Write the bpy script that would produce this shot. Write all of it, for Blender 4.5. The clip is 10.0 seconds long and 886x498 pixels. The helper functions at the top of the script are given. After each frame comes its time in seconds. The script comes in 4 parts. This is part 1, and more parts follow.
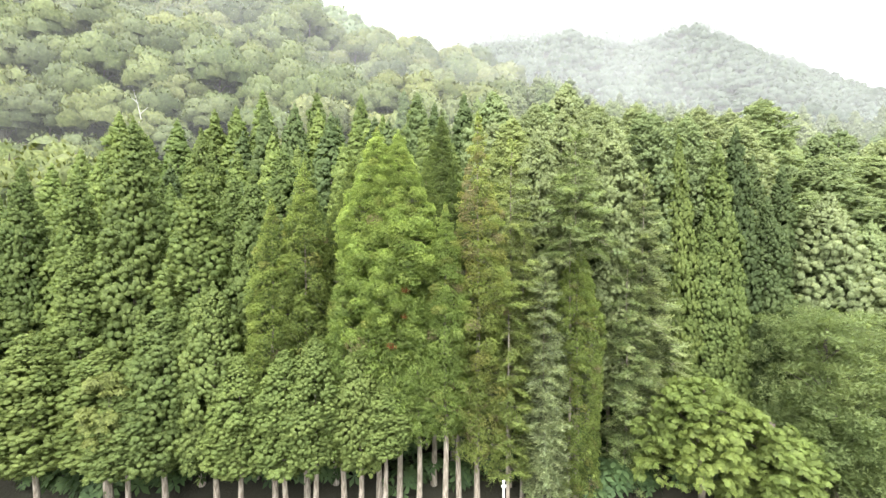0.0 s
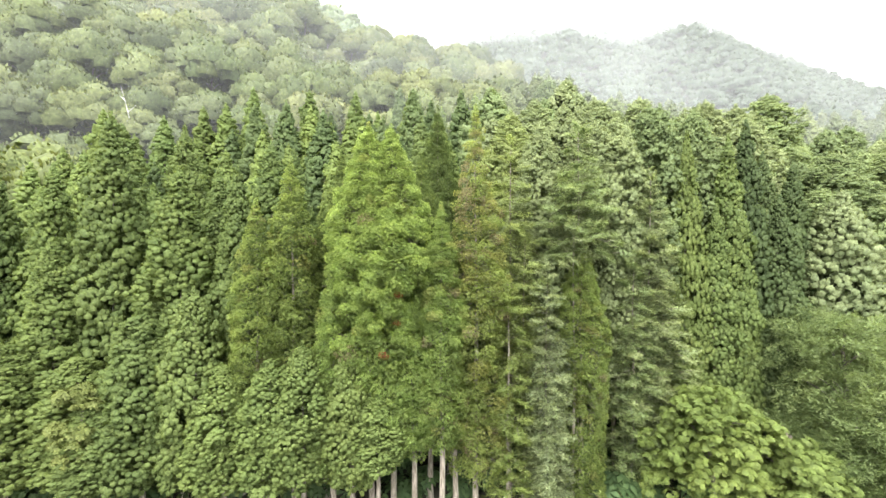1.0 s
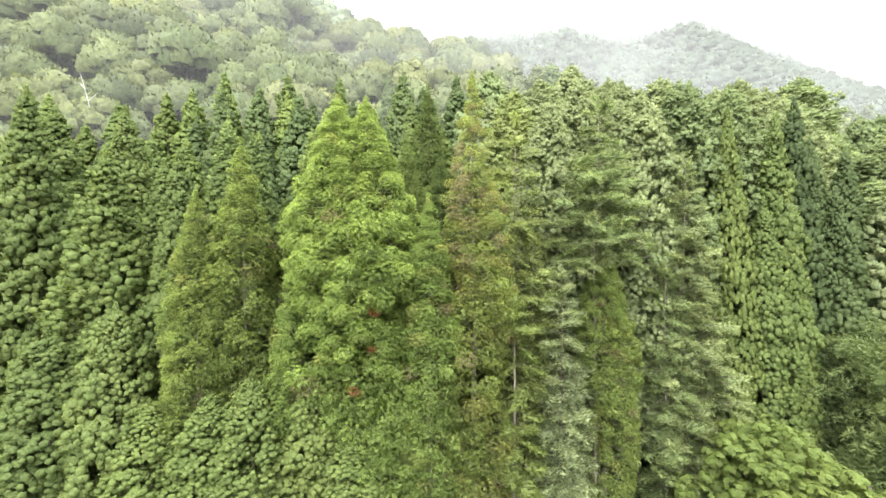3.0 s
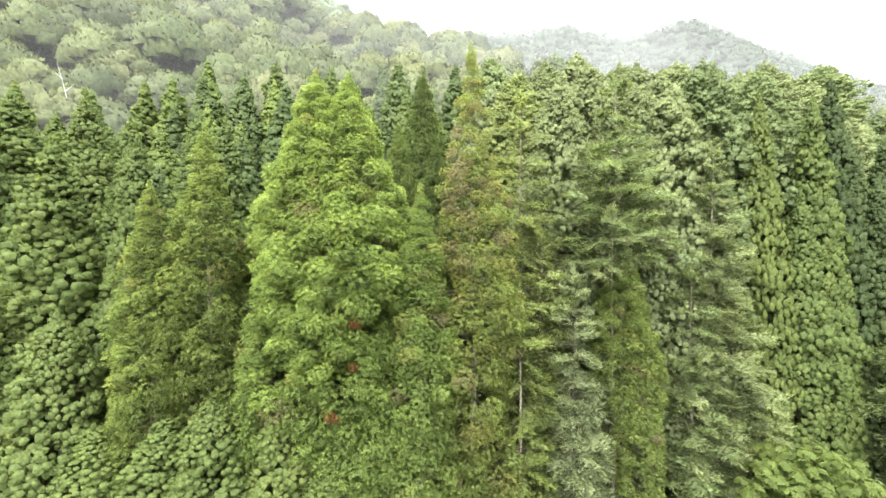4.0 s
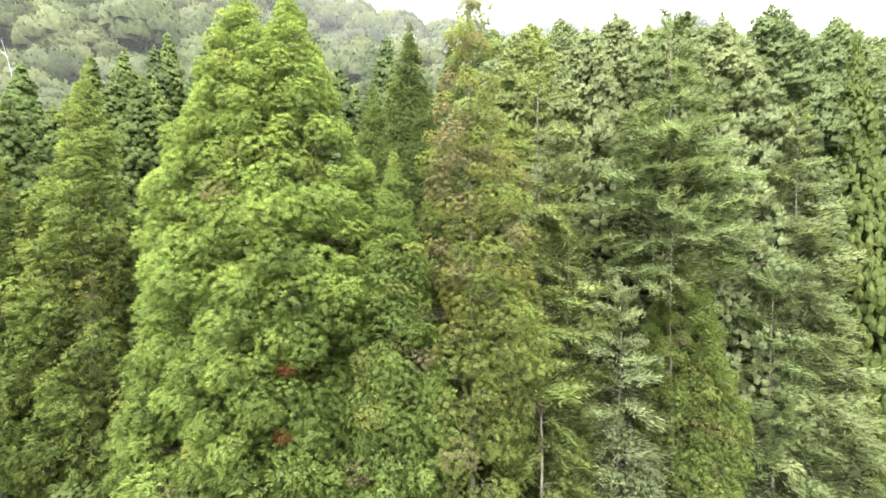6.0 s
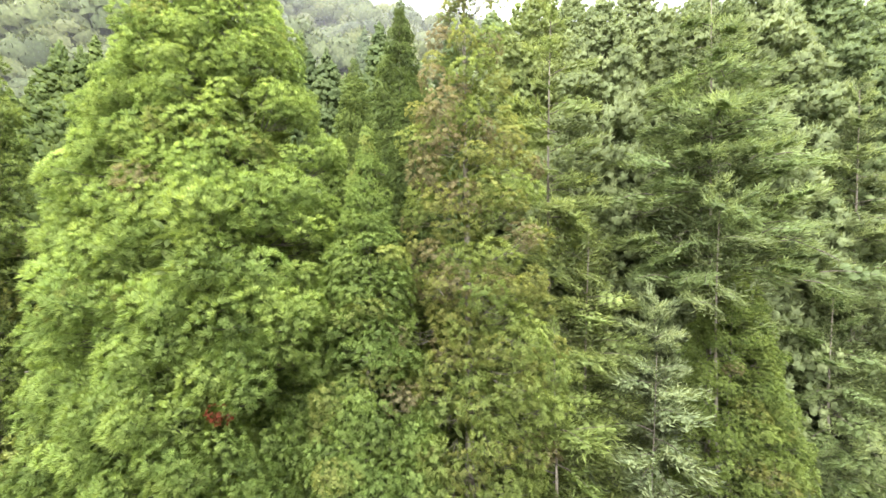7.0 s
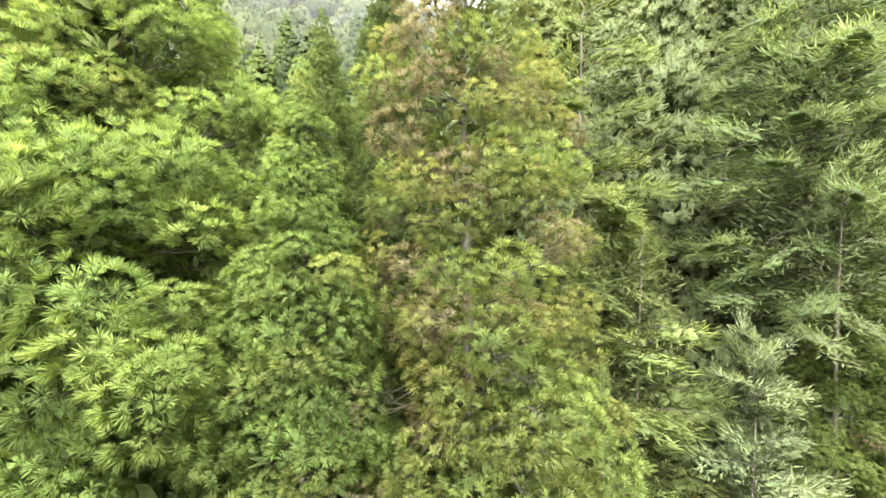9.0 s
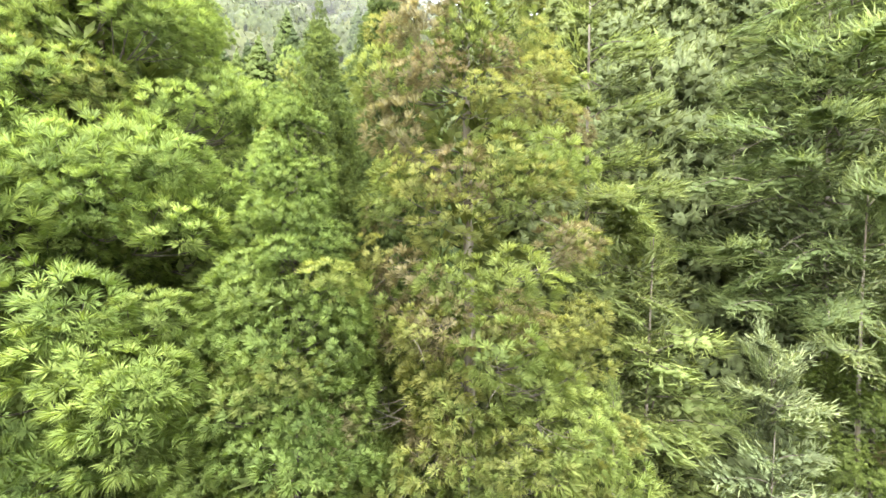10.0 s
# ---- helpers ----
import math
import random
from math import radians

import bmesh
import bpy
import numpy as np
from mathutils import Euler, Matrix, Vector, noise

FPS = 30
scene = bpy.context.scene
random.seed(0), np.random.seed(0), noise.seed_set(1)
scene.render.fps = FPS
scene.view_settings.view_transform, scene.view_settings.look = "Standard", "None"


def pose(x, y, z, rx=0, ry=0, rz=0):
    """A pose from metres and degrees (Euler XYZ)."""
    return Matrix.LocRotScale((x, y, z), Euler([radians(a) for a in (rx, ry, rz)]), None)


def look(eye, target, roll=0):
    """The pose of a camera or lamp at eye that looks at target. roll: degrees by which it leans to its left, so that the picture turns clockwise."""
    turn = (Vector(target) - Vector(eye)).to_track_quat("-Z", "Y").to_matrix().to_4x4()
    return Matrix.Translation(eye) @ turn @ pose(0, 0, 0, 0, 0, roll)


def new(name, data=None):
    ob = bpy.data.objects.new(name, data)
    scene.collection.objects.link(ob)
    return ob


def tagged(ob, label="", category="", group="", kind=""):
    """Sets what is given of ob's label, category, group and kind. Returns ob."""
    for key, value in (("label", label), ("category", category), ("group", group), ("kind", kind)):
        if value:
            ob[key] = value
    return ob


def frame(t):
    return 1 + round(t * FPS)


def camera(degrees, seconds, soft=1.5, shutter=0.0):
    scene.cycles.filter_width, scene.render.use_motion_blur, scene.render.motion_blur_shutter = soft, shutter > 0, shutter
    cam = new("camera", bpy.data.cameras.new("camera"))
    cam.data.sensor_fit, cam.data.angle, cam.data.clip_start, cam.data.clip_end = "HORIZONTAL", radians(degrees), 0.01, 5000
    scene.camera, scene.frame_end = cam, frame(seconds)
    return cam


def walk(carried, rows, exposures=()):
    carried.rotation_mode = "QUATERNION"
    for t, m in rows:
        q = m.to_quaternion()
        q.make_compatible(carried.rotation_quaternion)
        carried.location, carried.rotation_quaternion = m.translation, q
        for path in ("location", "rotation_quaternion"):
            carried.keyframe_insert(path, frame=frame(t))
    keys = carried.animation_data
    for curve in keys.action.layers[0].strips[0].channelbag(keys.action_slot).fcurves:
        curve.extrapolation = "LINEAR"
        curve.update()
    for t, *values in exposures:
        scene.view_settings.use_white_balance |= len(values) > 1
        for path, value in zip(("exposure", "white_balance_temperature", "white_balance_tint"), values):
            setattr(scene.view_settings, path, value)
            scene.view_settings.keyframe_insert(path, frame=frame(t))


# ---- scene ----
cam = camera(90.5, 10.0)
METRES, EYE, TILT, LEAN, TURN = 22.0, 15.5, -1.5, 0.0, 0.0
ROWS = [
    (0.0, 0.0, 0.0, 0.0, -0.0, 0.0, 0.0),
    (0.5, 0.0043, 0.0317, 0.0017, -0.08, 0.03, 0.09),
    (1.0, 0.0083, 0.0743, 0.0034, -0.17, 0.08, 0.18),
    (1.5, 0.0128, 0.1274, 0.0052, -0.28, 0.16, 0.27),
    (2.0, 0.0184, 0.1876, 0.0071, -0.39, 0.21, 0.33),
    (2.5, 0.0226, 0.2518, 0.0087, -0.49, 0.24, 0.37),
    (4.0, 0.038, 0.4463, 0.0114, -0.57, 0.13, 0.34),
    (4.5, 0.0427, 0.5126, 0.0103, -0.59, 0.18, 0.35),
    (5.0, 0.047, 0.5804, 0.0104, -0.64, 0.19, 0.34),
    (5.5, 0.0522, 0.6439, 0.0113, -0.69, 0.25, 0.31),
    (7.0, 0.0705, 0.8221, 0.017, -0.74, 0.23, 0.28),
    (7.5, 0.0751, 0.8773, 0.0203, -0.78, 0.33, 0.26),
    (8.0, 0.0783, 0.9227, 0.0214, -0.76, 0.45, 0.24),
    (8.5, 0.0812, 0.956, 0.0217, -0.71, 0.47, 0.16),
    (9.0, 0.082, 0.9786, 0.0226, -0.64, 0.42, 0.08),
    (9.5, 0.0817, 0.9909, 0.0239, -0.56, 0.34, 0.01),
    (10.0, 0.0829, 0.9955, 0.0256, -0.46, 0.25, -0.09),
]
walk(cam, [(t, pose(0, 0, EYE, TILT, LEAN, TURN) @ pose(METRES * x, METRES * y, METRES * z, 90 + pitch, roll, yaw)) for t, x, y, z, yaw, pitch, roll in ROWS],
     exposures=((0, 2.35), (6, 2.35), (8, 2.4), (10, 2.6)))

# ---- light ----
world = bpy.data.worlds.new("overcast_sky")
scene.world = world
world.use_nodes = True
wn, wl = world.node_tree.nodes, world.node_tree.links
SUN_ELEV, SUN_ROT = radians(58), radians(200)
sky = wn.new("ShaderNodeTexSky")
sky.sky_type, sky.sun_disc, sky.sun_elevation, sky.sun_rotation = "NISHITA", False, SUN_ELEV, SUN_ROT
cloud = wn.new("ShaderNodeMixRGB")          # an even cloud cover over the blue
cloud.inputs[0].default_value = 0.93
cloud.inputs[2].default_value = (9.6, 9.9, 10.0, 1)
wl.new(sky.outputs[0], cloud.inputs[1])
wl.new(cloud.outputs[0], wn["Background"].inputs[0])
wc, wx, wm = wn.new("ShaderNodeTexCoord"), wn.new("ShaderNodeSeparateXYZ"), wn.new("ShaderNodeMapRange")
wl.new(wc.outputs["Generated"], wx.inputs[0])
wl.new(wx.outputs["Z"], wm.inputs[0])
wm.inputs[3].default_value, wm.inputs[4].default_value = 0.05, 0.15      # an overcast sky is brightest overhead
wl.new(wm.outputs[0], wn["Background"].inputs[1])
sun = new("sun", bpy.data.lights.new("sun", "SUN"))
sun.data.energy, sun.data.angle, sun.data.color = 1.5, radians(50), (1.0, 0.97, 0.92)
sun.matrix_world = look((-12, -26, 60), (0, 22, 0))

# ---- materials ----


def nodes_of(name):
    m = bpy.data.materials.new(name)
    m.use_nodes = True
    n, l = m.node_tree.nodes, m.node_tree.links
    return m, n, l, n["Principled BSDF"], n["Material Output"]


def math_node(n, l, op, a, b, clamp=False):
    k = n.new("ShaderNodeMath")
    k.operation, k.use_clamp = op, clamp
    for i, v in enumerate((a, b)):
        if isinstance(v, (int, float)):
            k.inputs[i].default_value = v
        else:
            l.new(v, k.inputs[i])
    return k.outputs[0]


def mix_node(n, l, fac, a, b, blend="MIX"):
    k = n.new("ShaderNodeMixRGB")
    k.blend_type = blend
    for i, v in enumerate((fac, a, b)):
        if isinstance(v, (int, float)):
            k.inputs[i].default_value = v
        elif isinstance(v, tuple):
            k.inputs[i].default_value = (*v, 1)
        else:
            l.new(v, k.inputs[i])
    return k.outputs[0]


def noise_node(n, l, scale, detail=3, kind="Object"):
    tc = n.new("ShaderNodeTexCoord")
    k = n.new("ShaderNodeTexNoise")
    k.inputs["Scale"].default_value, k.inputs["Detail"].default_value = scale, detail
    l.new(tc.outputs[kind], k.inputs["Vector"])
    return k.outputs["Fac"]


def leaf_material(name, tip=(1.0, 1.0, 0.8), young=0.5, dead=(0.17, 0.10, 0.045), through_light=0.42, rough=0.6, spread=0.3, grain_scale=9.0, grainy=(0.72, 1.22)):
    """Foliage: the thing's own colour, paler young tips, tufts that differ, some dead sprays. Attribute leaf: tip, tuft, dead."""
    m, n, l, bsdf, out = nodes_of(name)
    info = n.new("ShaderNodeObjectInfo")
    at = n.new("ShaderNodeAttribute")
    at.attribute_name = "leaf"
    sep = n.new("ShaderNodeSeparateColor")
    l.new(at.outputs["Color"], sep.inputs[0])
    geo = n.new("ShaderNodeNewGeometry")
    tipf, tuft, deadf = sep.outputs[0], sep.outputs[1], sep.outputs[2]
    base = mix_node(n, l, 1.0, info.outputs["Color"], (1.05, 1.0, 1.14), "MULTIPLY")
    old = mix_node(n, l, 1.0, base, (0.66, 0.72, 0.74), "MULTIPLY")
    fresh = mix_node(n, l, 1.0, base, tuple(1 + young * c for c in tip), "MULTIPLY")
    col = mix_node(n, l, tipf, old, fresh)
    # tufts and boughs differ in hue and depth
    var = math_node(n, l, "ADD", math_node(n, l, "MULTIPLY", tuft, 0.65), math_node(n, l, "MULTIPLY", info.outputs["Random"], 0.35))
    hsv = n.new("ShaderNodeHueSaturation")
    l.new(col, hsv.inputs["Color"])
    l.new(math_node(n, l, "ADD", math_node(n, l, "MULTIPLY", var, -0.03), 0.515), hsv.inputs["Hue"])
    l.new(math_node(n, l, "ADD", math_node(n, l, "MULTIPLY", var, 2 * spread), 1 - spread), hsv.inputs["Value"])
    col = hsv.outputs[0]
    grain = n.new("ShaderNodeMapRange")
    grain.inputs[1].default_value, grain.inputs[2].default_value = 0.36, 0.64
    grain.inputs[3].default_value, grain.inputs[4].default_value = grainy
    l.new(noise_node(n, l, grain_scale, 3), grain.inputs[0])
    comb = n.new("ShaderNodeCombineXYZ")
    for i in range(3):
        l.new(grain.outputs[0], comb.inputs[i])
    col = mix_node(n, l, 1.0, col, comb.outputs[0], "MULTIPLY")
    col = mix_node(n, l, math_node(n, l, "MULTIPLY", geo.outputs["Random Per Island"], 0.12), col, mix_node(n, l, 1.0, col, (1.2, 1.1, 0.8), "MULTIPLY"))
    col = mix_node(n, l, deadf, col, mix_node(n, l, tuft, dead, tuple(min(1, 1.7 * c) for c in dead)))
    l.new(col, bsdf.inputs["Base Color"])
    bsdf.inputs["Roughness"].default_value = rough
    bsdf.inputs["Specular IOR Level"].default_value = 0.18
    tr = n.new("ShaderNodeBsdfTranslucent")
    l.new(mix_node(n, l, 1.0, col, (1.1, 1.05, 0.7), "MULTIPLY"), tr.inputs["Color"])
    ms = n.new("ShaderNodeMixShader")
    ms.inputs[0].default_value = through_light
    l.new(bsdf.outputs[0], ms.inputs[1])
    l.new(tr.outputs[0], ms.inputs[2])
    l.new(ms.outputs[0], out.inputs[0])
    return m


def bark_material(name, dark, pale, scale=6.0):
    m, n, l, bsdf, out = nodes_of(name)
    tc = n.new("ShaderNodeTexCoord")
    mp = n.new("ShaderNodeMapping")
    mp.inputs["Scale"].default_value = (scale, scale, scale * 0.12)
    l.new(tc.outputs["Object"], mp.inputs[0])
    k = n.new("ShaderNodeTexNoise")
    k.inputs["Scale"].default_value, k.inputs["Detail"].default_value = 2.5, 6
    l.new(mp.outputs[0], k.inputs["Vector"])
    big = noise_node(n, l, 0.8, 2)
    ramp = n.new("ShaderNodeValToRGB")
    ramp.color_ramp.elements[0].position, ramp.color_ramp.elements[1].position = 0.38, 0.62
    ramp.color_ramp.elements[0].color, ramp.color_ramp.elements[1].color = (*dark, 1), (*pale, 1)
    l.new(k.outputs["Fac"], ramp.inputs[0])
    l.new(mix_node(n, l, math_node(n, l, "MULTIPLY", big, 0.5), ramp.outputs[0], (0.13, 0.14, 0.10)), bsdf.inputs["Base Color"])
    bsdf.inputs["Roughness"].default_value = 0.9
    bp = n.new("ShaderNodeBump")
    bp.inputs["Strength"].default_value, bp.inputs["Distance"].default_value = 0.6, 0.03
    l.new(k.outputs["Fac"], bp.inputs["Height"])
    l.new(bp.outputs[0], bsdf.inputs["Normal"])
    return m


def ground_material():
    m, n, l, bsdf, out = nodes_of("forest_floor")
    a, b = noise_node(n, l, 0.35, 4), noise_node(n, l, 6.0, 6)
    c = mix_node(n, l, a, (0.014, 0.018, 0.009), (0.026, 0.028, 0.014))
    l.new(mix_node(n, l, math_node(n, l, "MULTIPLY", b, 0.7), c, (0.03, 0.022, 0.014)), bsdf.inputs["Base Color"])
    bsdf.inputs["Roughness"].default_value = 1.0
    bp = n.new("ShaderNodeBump")
    bp.inputs["Strength"].default_value, bp.inputs["Distance"].default_value = 0.8, 0.1
    l.new(b, bp.inputs["Height"])
    l.new(bp.outputs[0], bsdf.inputs["Normal"])
    return m


def mist_material(name, most, scale, low, high):
    """Thin mist: partly clear, partly white scattering, thicker in drifts and towards its top. low, high: heights of the fade."""
    m, n, l, bsdf, out = nodes_of(name)
    n.remove(bsdf)
    tc = n.new("ShaderNodeTexCoord")
    mp = n.new("ShaderNodeMapping")
    mp.inputs["Scale"].default_value = (scale, scale, scale * 1.3)
    l.new(tc.outputs["Object"], mp.inputs[0])
    k = n.new("ShaderNodeTexNoise")
    k.inputs["Scale"].default_value, k.inputs["Detail"].default_value, k.inputs["Roughness"].default_value = 1.0, 5, 0.6
    k.inputs["Distortion"].default_value = 0.6
    l.new(mp.outputs[0], k.inputs["Vector"])
    sep = n.new("ShaderNodeSeparateXYZ")
    l.new(tc.outputs["Object"], sep.inputs[0])
    rise = n.new("ShaderNodeMapRange")
    rise.inputs[1].default_value, rise.inputs[2].default_value = low, high
    l.new(sep.outputs["Z"], rise.inputs[0])
    drift = n.new("ShaderNodeMapRange")
    drift.inputs[1].default_value, drift.inputs[2].default_value = 0.38, 0.68
    l.new(k.outputs["Fac"], drift.inputs[0])
    d = math_node(n, l, "ADD", math_node(n, l, "MULTIPLY", drift.outputs[0], 0.75), 0.25)
    f = math_node(n, l, "MULTIPLY", math_node(n, l, "MULTIPLY", d, rise.outputs[0]), most, True)
    di, tl, tp, ad, ms = (n.new("ShaderNode" + s) for s in ("BsdfDiffuse", "BsdfTranslucent", "BsdfTransparent", "MixShader", "MixShader"))
    di.inputs[0].default_value = tl.inputs[0].default_value = (0.97, 0.98, 0.99, 1)
    l.new(di.outputs[0], ad.inputs[1])
    l.new(tl.outputs[0], ad.inputs[2])
    l.new(f, ms.inputs[0])
    l.new(tp.outputs[0], ms.inputs[1])
    l.new(ad.outputs[0], ms.inputs[2])
    l.new(ms.outputs[0], out.inputs[0])
    return m


def plain_material(name, color, rough=0.6):
    m, n, l, bsdf, out = nodes_of(name)
    a = noise_node(n, l, 9.0, 5)
    l.new(mix_node(n, l, math_node(n, l, "MULTIPLY", a, 0.4), color, tuple(0.6 * c for c in color)), bsdf.inputs["Base Color"])
    bsdf.inputs["Roughness"].default_value = rough
    return m


CEDAR = leaf_material("cedar_foliage", young=0.4, through_light=0.5)
LARCH = leaf_material("larch_foliage", tip=(1.0, 1.0, 0.9), young=0.42, through_light=0.4, spread=0.28)
BROAD = leaf_material("broad_leaves", tip=(1.0, 1.0, 0.8), young=0.35, through_light=0.3, spread=0.35, grain_scale=2.6)
# inner foliage coloured darker, in place of the shade inside a crown
INNER = leaf_material("inner_foliage_shade", young=0.0)
BARK = bark_material("cedar_bark", (0.16, 0.12, 0.09), (0.42, 0.36, 0.30))
TWIG = bark_material("twig_bark", (0.07, 0.052, 0.04), (0.19, 0.15, 0.12), 12.0)
GROUND = ground_material()
WHITE = plain_material("white_paint", (0.75, 0.75, 0.72))
DEADWOOD = bark_material("bleached_wood", (0.35, 0.33, 0.30), (0.62, 0.60, 0.56))

# ---- shape of the land ----
S_X = np.array([-300, -140, -100, -58, -40, -30, -14, 3, 19, 32, 60, 100, 300.0])
S_V = np.array([0.99, 0.96, 0.91, 0.84, 0.77, 0.70, 0.655, 0.62, 0.56, 0.44, 0.38, 0.36, 0.35])
RIDGE_X = np.array([-400, -120, -81, -50, -33, -12, 0, 25, 60, 400.0])
RIDGE_Z = np.array([205, 160, 136, 121, 112, 102, 96, 78, 52, 40.0])
PEAK_X = np.array([-600, -150, -5, 38, 78, 124, 175, 239, 267, 313, 365, 411, 450, 700, 1500.0])
PEAK_Z = np.array([90, 150, 196, 216, 217, 229, 216, 235, 226, 204, 187, 170, 161, 120, 60.0])


def land(x, y):
    """The ground's height: a level clearing, a wooded slope to a crest, a second ridge and a far mountain."""
    x, y = np.asarray(x, float), np.asarray(y, float)
    s = np.interp(x, S_X, S_V)
    u = y - 33
    up = np.where(u > 60, u, np.log1p(np.exp(np.clip(u / 5, -40, 12))) * 5)
    crest = 96.0
    near = s * np.minimum(up, crest) - 0.5 * np.maximum(up - crest, 0)
    far = np.interp(x, RIDGE_X, RIDGE_Z) - np.where(y < 212, 0.75, 0.5) * np.abs(y - 212)
    peak = np.interp(x, PEAK_X, PEAK_Z) - np.where(y < 450, 0.85, 0.35) * np.abs(y - 450)
    z = np.maximum(np.maximum(near, far), np.maximum(peak, 0.15 * np.clip(y - 60, 0, 200)))
    return np.where(y > 40, z, near) - 3.2 + 2.6 * np.clip((y - 33) / 16, 0, 1) + 0.25 * np.sin(x * 0.21) * np.sin(y * 0.17)


def land_at(x, y):
    return float(land(x, y))


# ---- mesh building ----


class Quads:
    """Collects four-cornered faces. c holds six values a corner: tip, tuft, dead, and the rounded normal of the clump (or zeros)."""

    def __init__(self):
        self.v, self.c, self.m = [], [], []

    def add(self, v, c, slot=0):
        c = np.asarray(c, float)
        if c.ndim == 1:
            c = np.concatenate([np.broadcast_to(c, (*v.shape[:2], 3)), np.zeros((*v.shape[:2], 3))], 2)
        self.v.append(v)
        self.c.append(c)
        self.m.append(np.full(len(v), slot))

    def lay(self, kind, m, tuft=None, blend=0.5, dead=0.0, way=None):
        """Lays a clump out by the matrix m."""
        v, c, mt = kind
        a = np.array(m)
        c = c.copy()
        b = a[:3, :3] / np.linalg.norm(a[:3, :3], axis=0)
        c[:, :, 3:] = c[:, :, 3:] @ b.T
        if way is not None:
            k = np.linalg.norm(c[:, :, 3:], axis=2, keepdims=True)
            c[:, :, 3:] = k * unit(0.72 * c[:, :, 3:] / np.maximum(k, 1e-9) + 0.28 * np.asarray(way))
        if tuft is not None:
            c[:, :, 1] = (1 - blend) * c[:, :, 1] + blend * tuft
        if dead:
            c[:, :, 2] = dead
        self.v.append(v @ a[:3, :3].T + a[:3, 3])
        self.c.append(c)
        self.m.append(mt)

    def arrays(self):
        return np.concatenate(self.v), np.concatenate(self.c), np.concatenate(self.m)


def mesh_of(name, v, c, m, materials):
    me = bpy.data.meshes.new(name)
    n = len(v)
    own = np.cross(v[:, 2] - v[:, 0], v[:, 3] - v[:, 1])
    own = own / np.maximum(np.linalg.norm(own, axis=1, keepdims=True), 1e-9)
    flip = (own * c[:, :, 3:].sum(1)).sum(1) < 0
    v, c = np.where(flip[:, None, None], v[:, ::-1], v), np.where(flip[:, None, None], c[:, ::-1], c)
    own = np.where(flip[:, None], -own, own)
    me.vertices.add(4 * n)
    me.vertices.foreach_set("co", np.ascontiguousarray(v, np.float32).ravel())
    me.loops.add(4 * n)
    me.loops.foreach_set("vertex_index", np.arange(4 * n, dtype=np.int32))
    me.polygons.add(n)
    me.polygons.foreach_set("loop_start", np.arange(0, 4 * n, 4, dtype=np.int32))
    me.polygons.foreach_set("material_index", np.ascontiguousarray(m, np.int32))
    me.update(calc_edges=True)
    at = me.attributes.new("leaf", "FLOAT_COLOR", "POINT")
    at.data.foreach_set("color", np.concatenate([c[:, :, :3].reshape(-1, 3), np.ones((4 * n, 1))], 1).astype(np.float32).ravel())
    k = np.linalg.norm(c[:, :, 3:], axis=2, keepdims=True)
    if k.max() > 0:
        soft = c[:, :, 3:] / np.maximum(k, 1e-9) * (k > 0) + own[:, None] * np.where(k > 1.45, 0.05, np.where(k > 0, 0.12, 1.0))
        soft = soft / np.maximum(np.linalg.norm(soft, axis=2, keepdims=True), 1e-9)
        me.normals_split_custom_set_from_vertices(soft.reshape(-1, 3).tolist())
    for mt in materials:
        me.materials.append(mt)
    return me


def unit(a):
    return a / np.maximum(np.linalg.norm(a, axis=-1, keepdims=True), 1e-9)


def blades(p, d, length, width, rng, fold=0.25, tuft=0.5, dead=0.0, bend=0.0, nor=None, wide_at=0.4):
    """Narrow pointed leaves from p along d; two facets each, folded on the midrib."""
    n = len(p)
    d = unit(d)
    side = unit(np.cross(d, unit(rng.normal(size=(n, 3)))))
    up = np.cross(side, d)
    length, width = np.broadcast_to(length, n)[:, None], np.broadcast_to(width, n)[:, None]
    mid = p + d * length * wide_at
    tip = p + d * length + np.array([0, 0, -1.0]) * length * bend
    lf = mid + side * width / 2 + up * width * fold
    rt = mid - side * width / 2 + up * width * fold
    v = np.stack([p, lf, tip, rt], 1)
    c = np.zeros((n, 4, 6))
    if nor is not None:
        c[:, :, 3:] = np.asarray(nor)[:, None]
    c[:, :, 0] = np.array([0.2, 0.65, 1.0, 0.65])
    c[:, :, 1] = np.broadcast_to(tuft, n)[:, None]
    c[:, :, 2] = np.broadcast_to(dead, n)[:, None]
    return v, c


def tube(points, radii, sides=6):
    points, radii = np.asarray(points, float), np.asarray(radii, float)
    a = np.arange(sides) * 2 * math.pi / sides
    d = unit(np.gradient(points, axis=0))
    ref = np.array([1.0, 0, 0]) if abs(d[0][0]) < 0.9 else np.array([0, 1.0, 0])
    s = unit(np.cross(d, ref))
    t = np.cross(d, s)
    ring = points[:, None] + radii[:, None, None] * (np.cos(a)[None, :, None] * s[:, None] + np.sin(a)[None, :, None] * t[:, None])
    nx = np.roll(ring, -1, axis=1)
    return np.stack([ring[:-1], nx[:-1], nx[1:], ring[1:]], 2).reshape(-1, 4, 3)


def sphere_ways(n, rng, low=-0.4):
    z = rng.uniform(low, 1, n)
    a = rng.uniform(0, 2 * math.pi, n)
    r = np.sqrt(1 - z * z)
    return np.stack([r * np.cos(a), r * np.sin(a), z], 1)


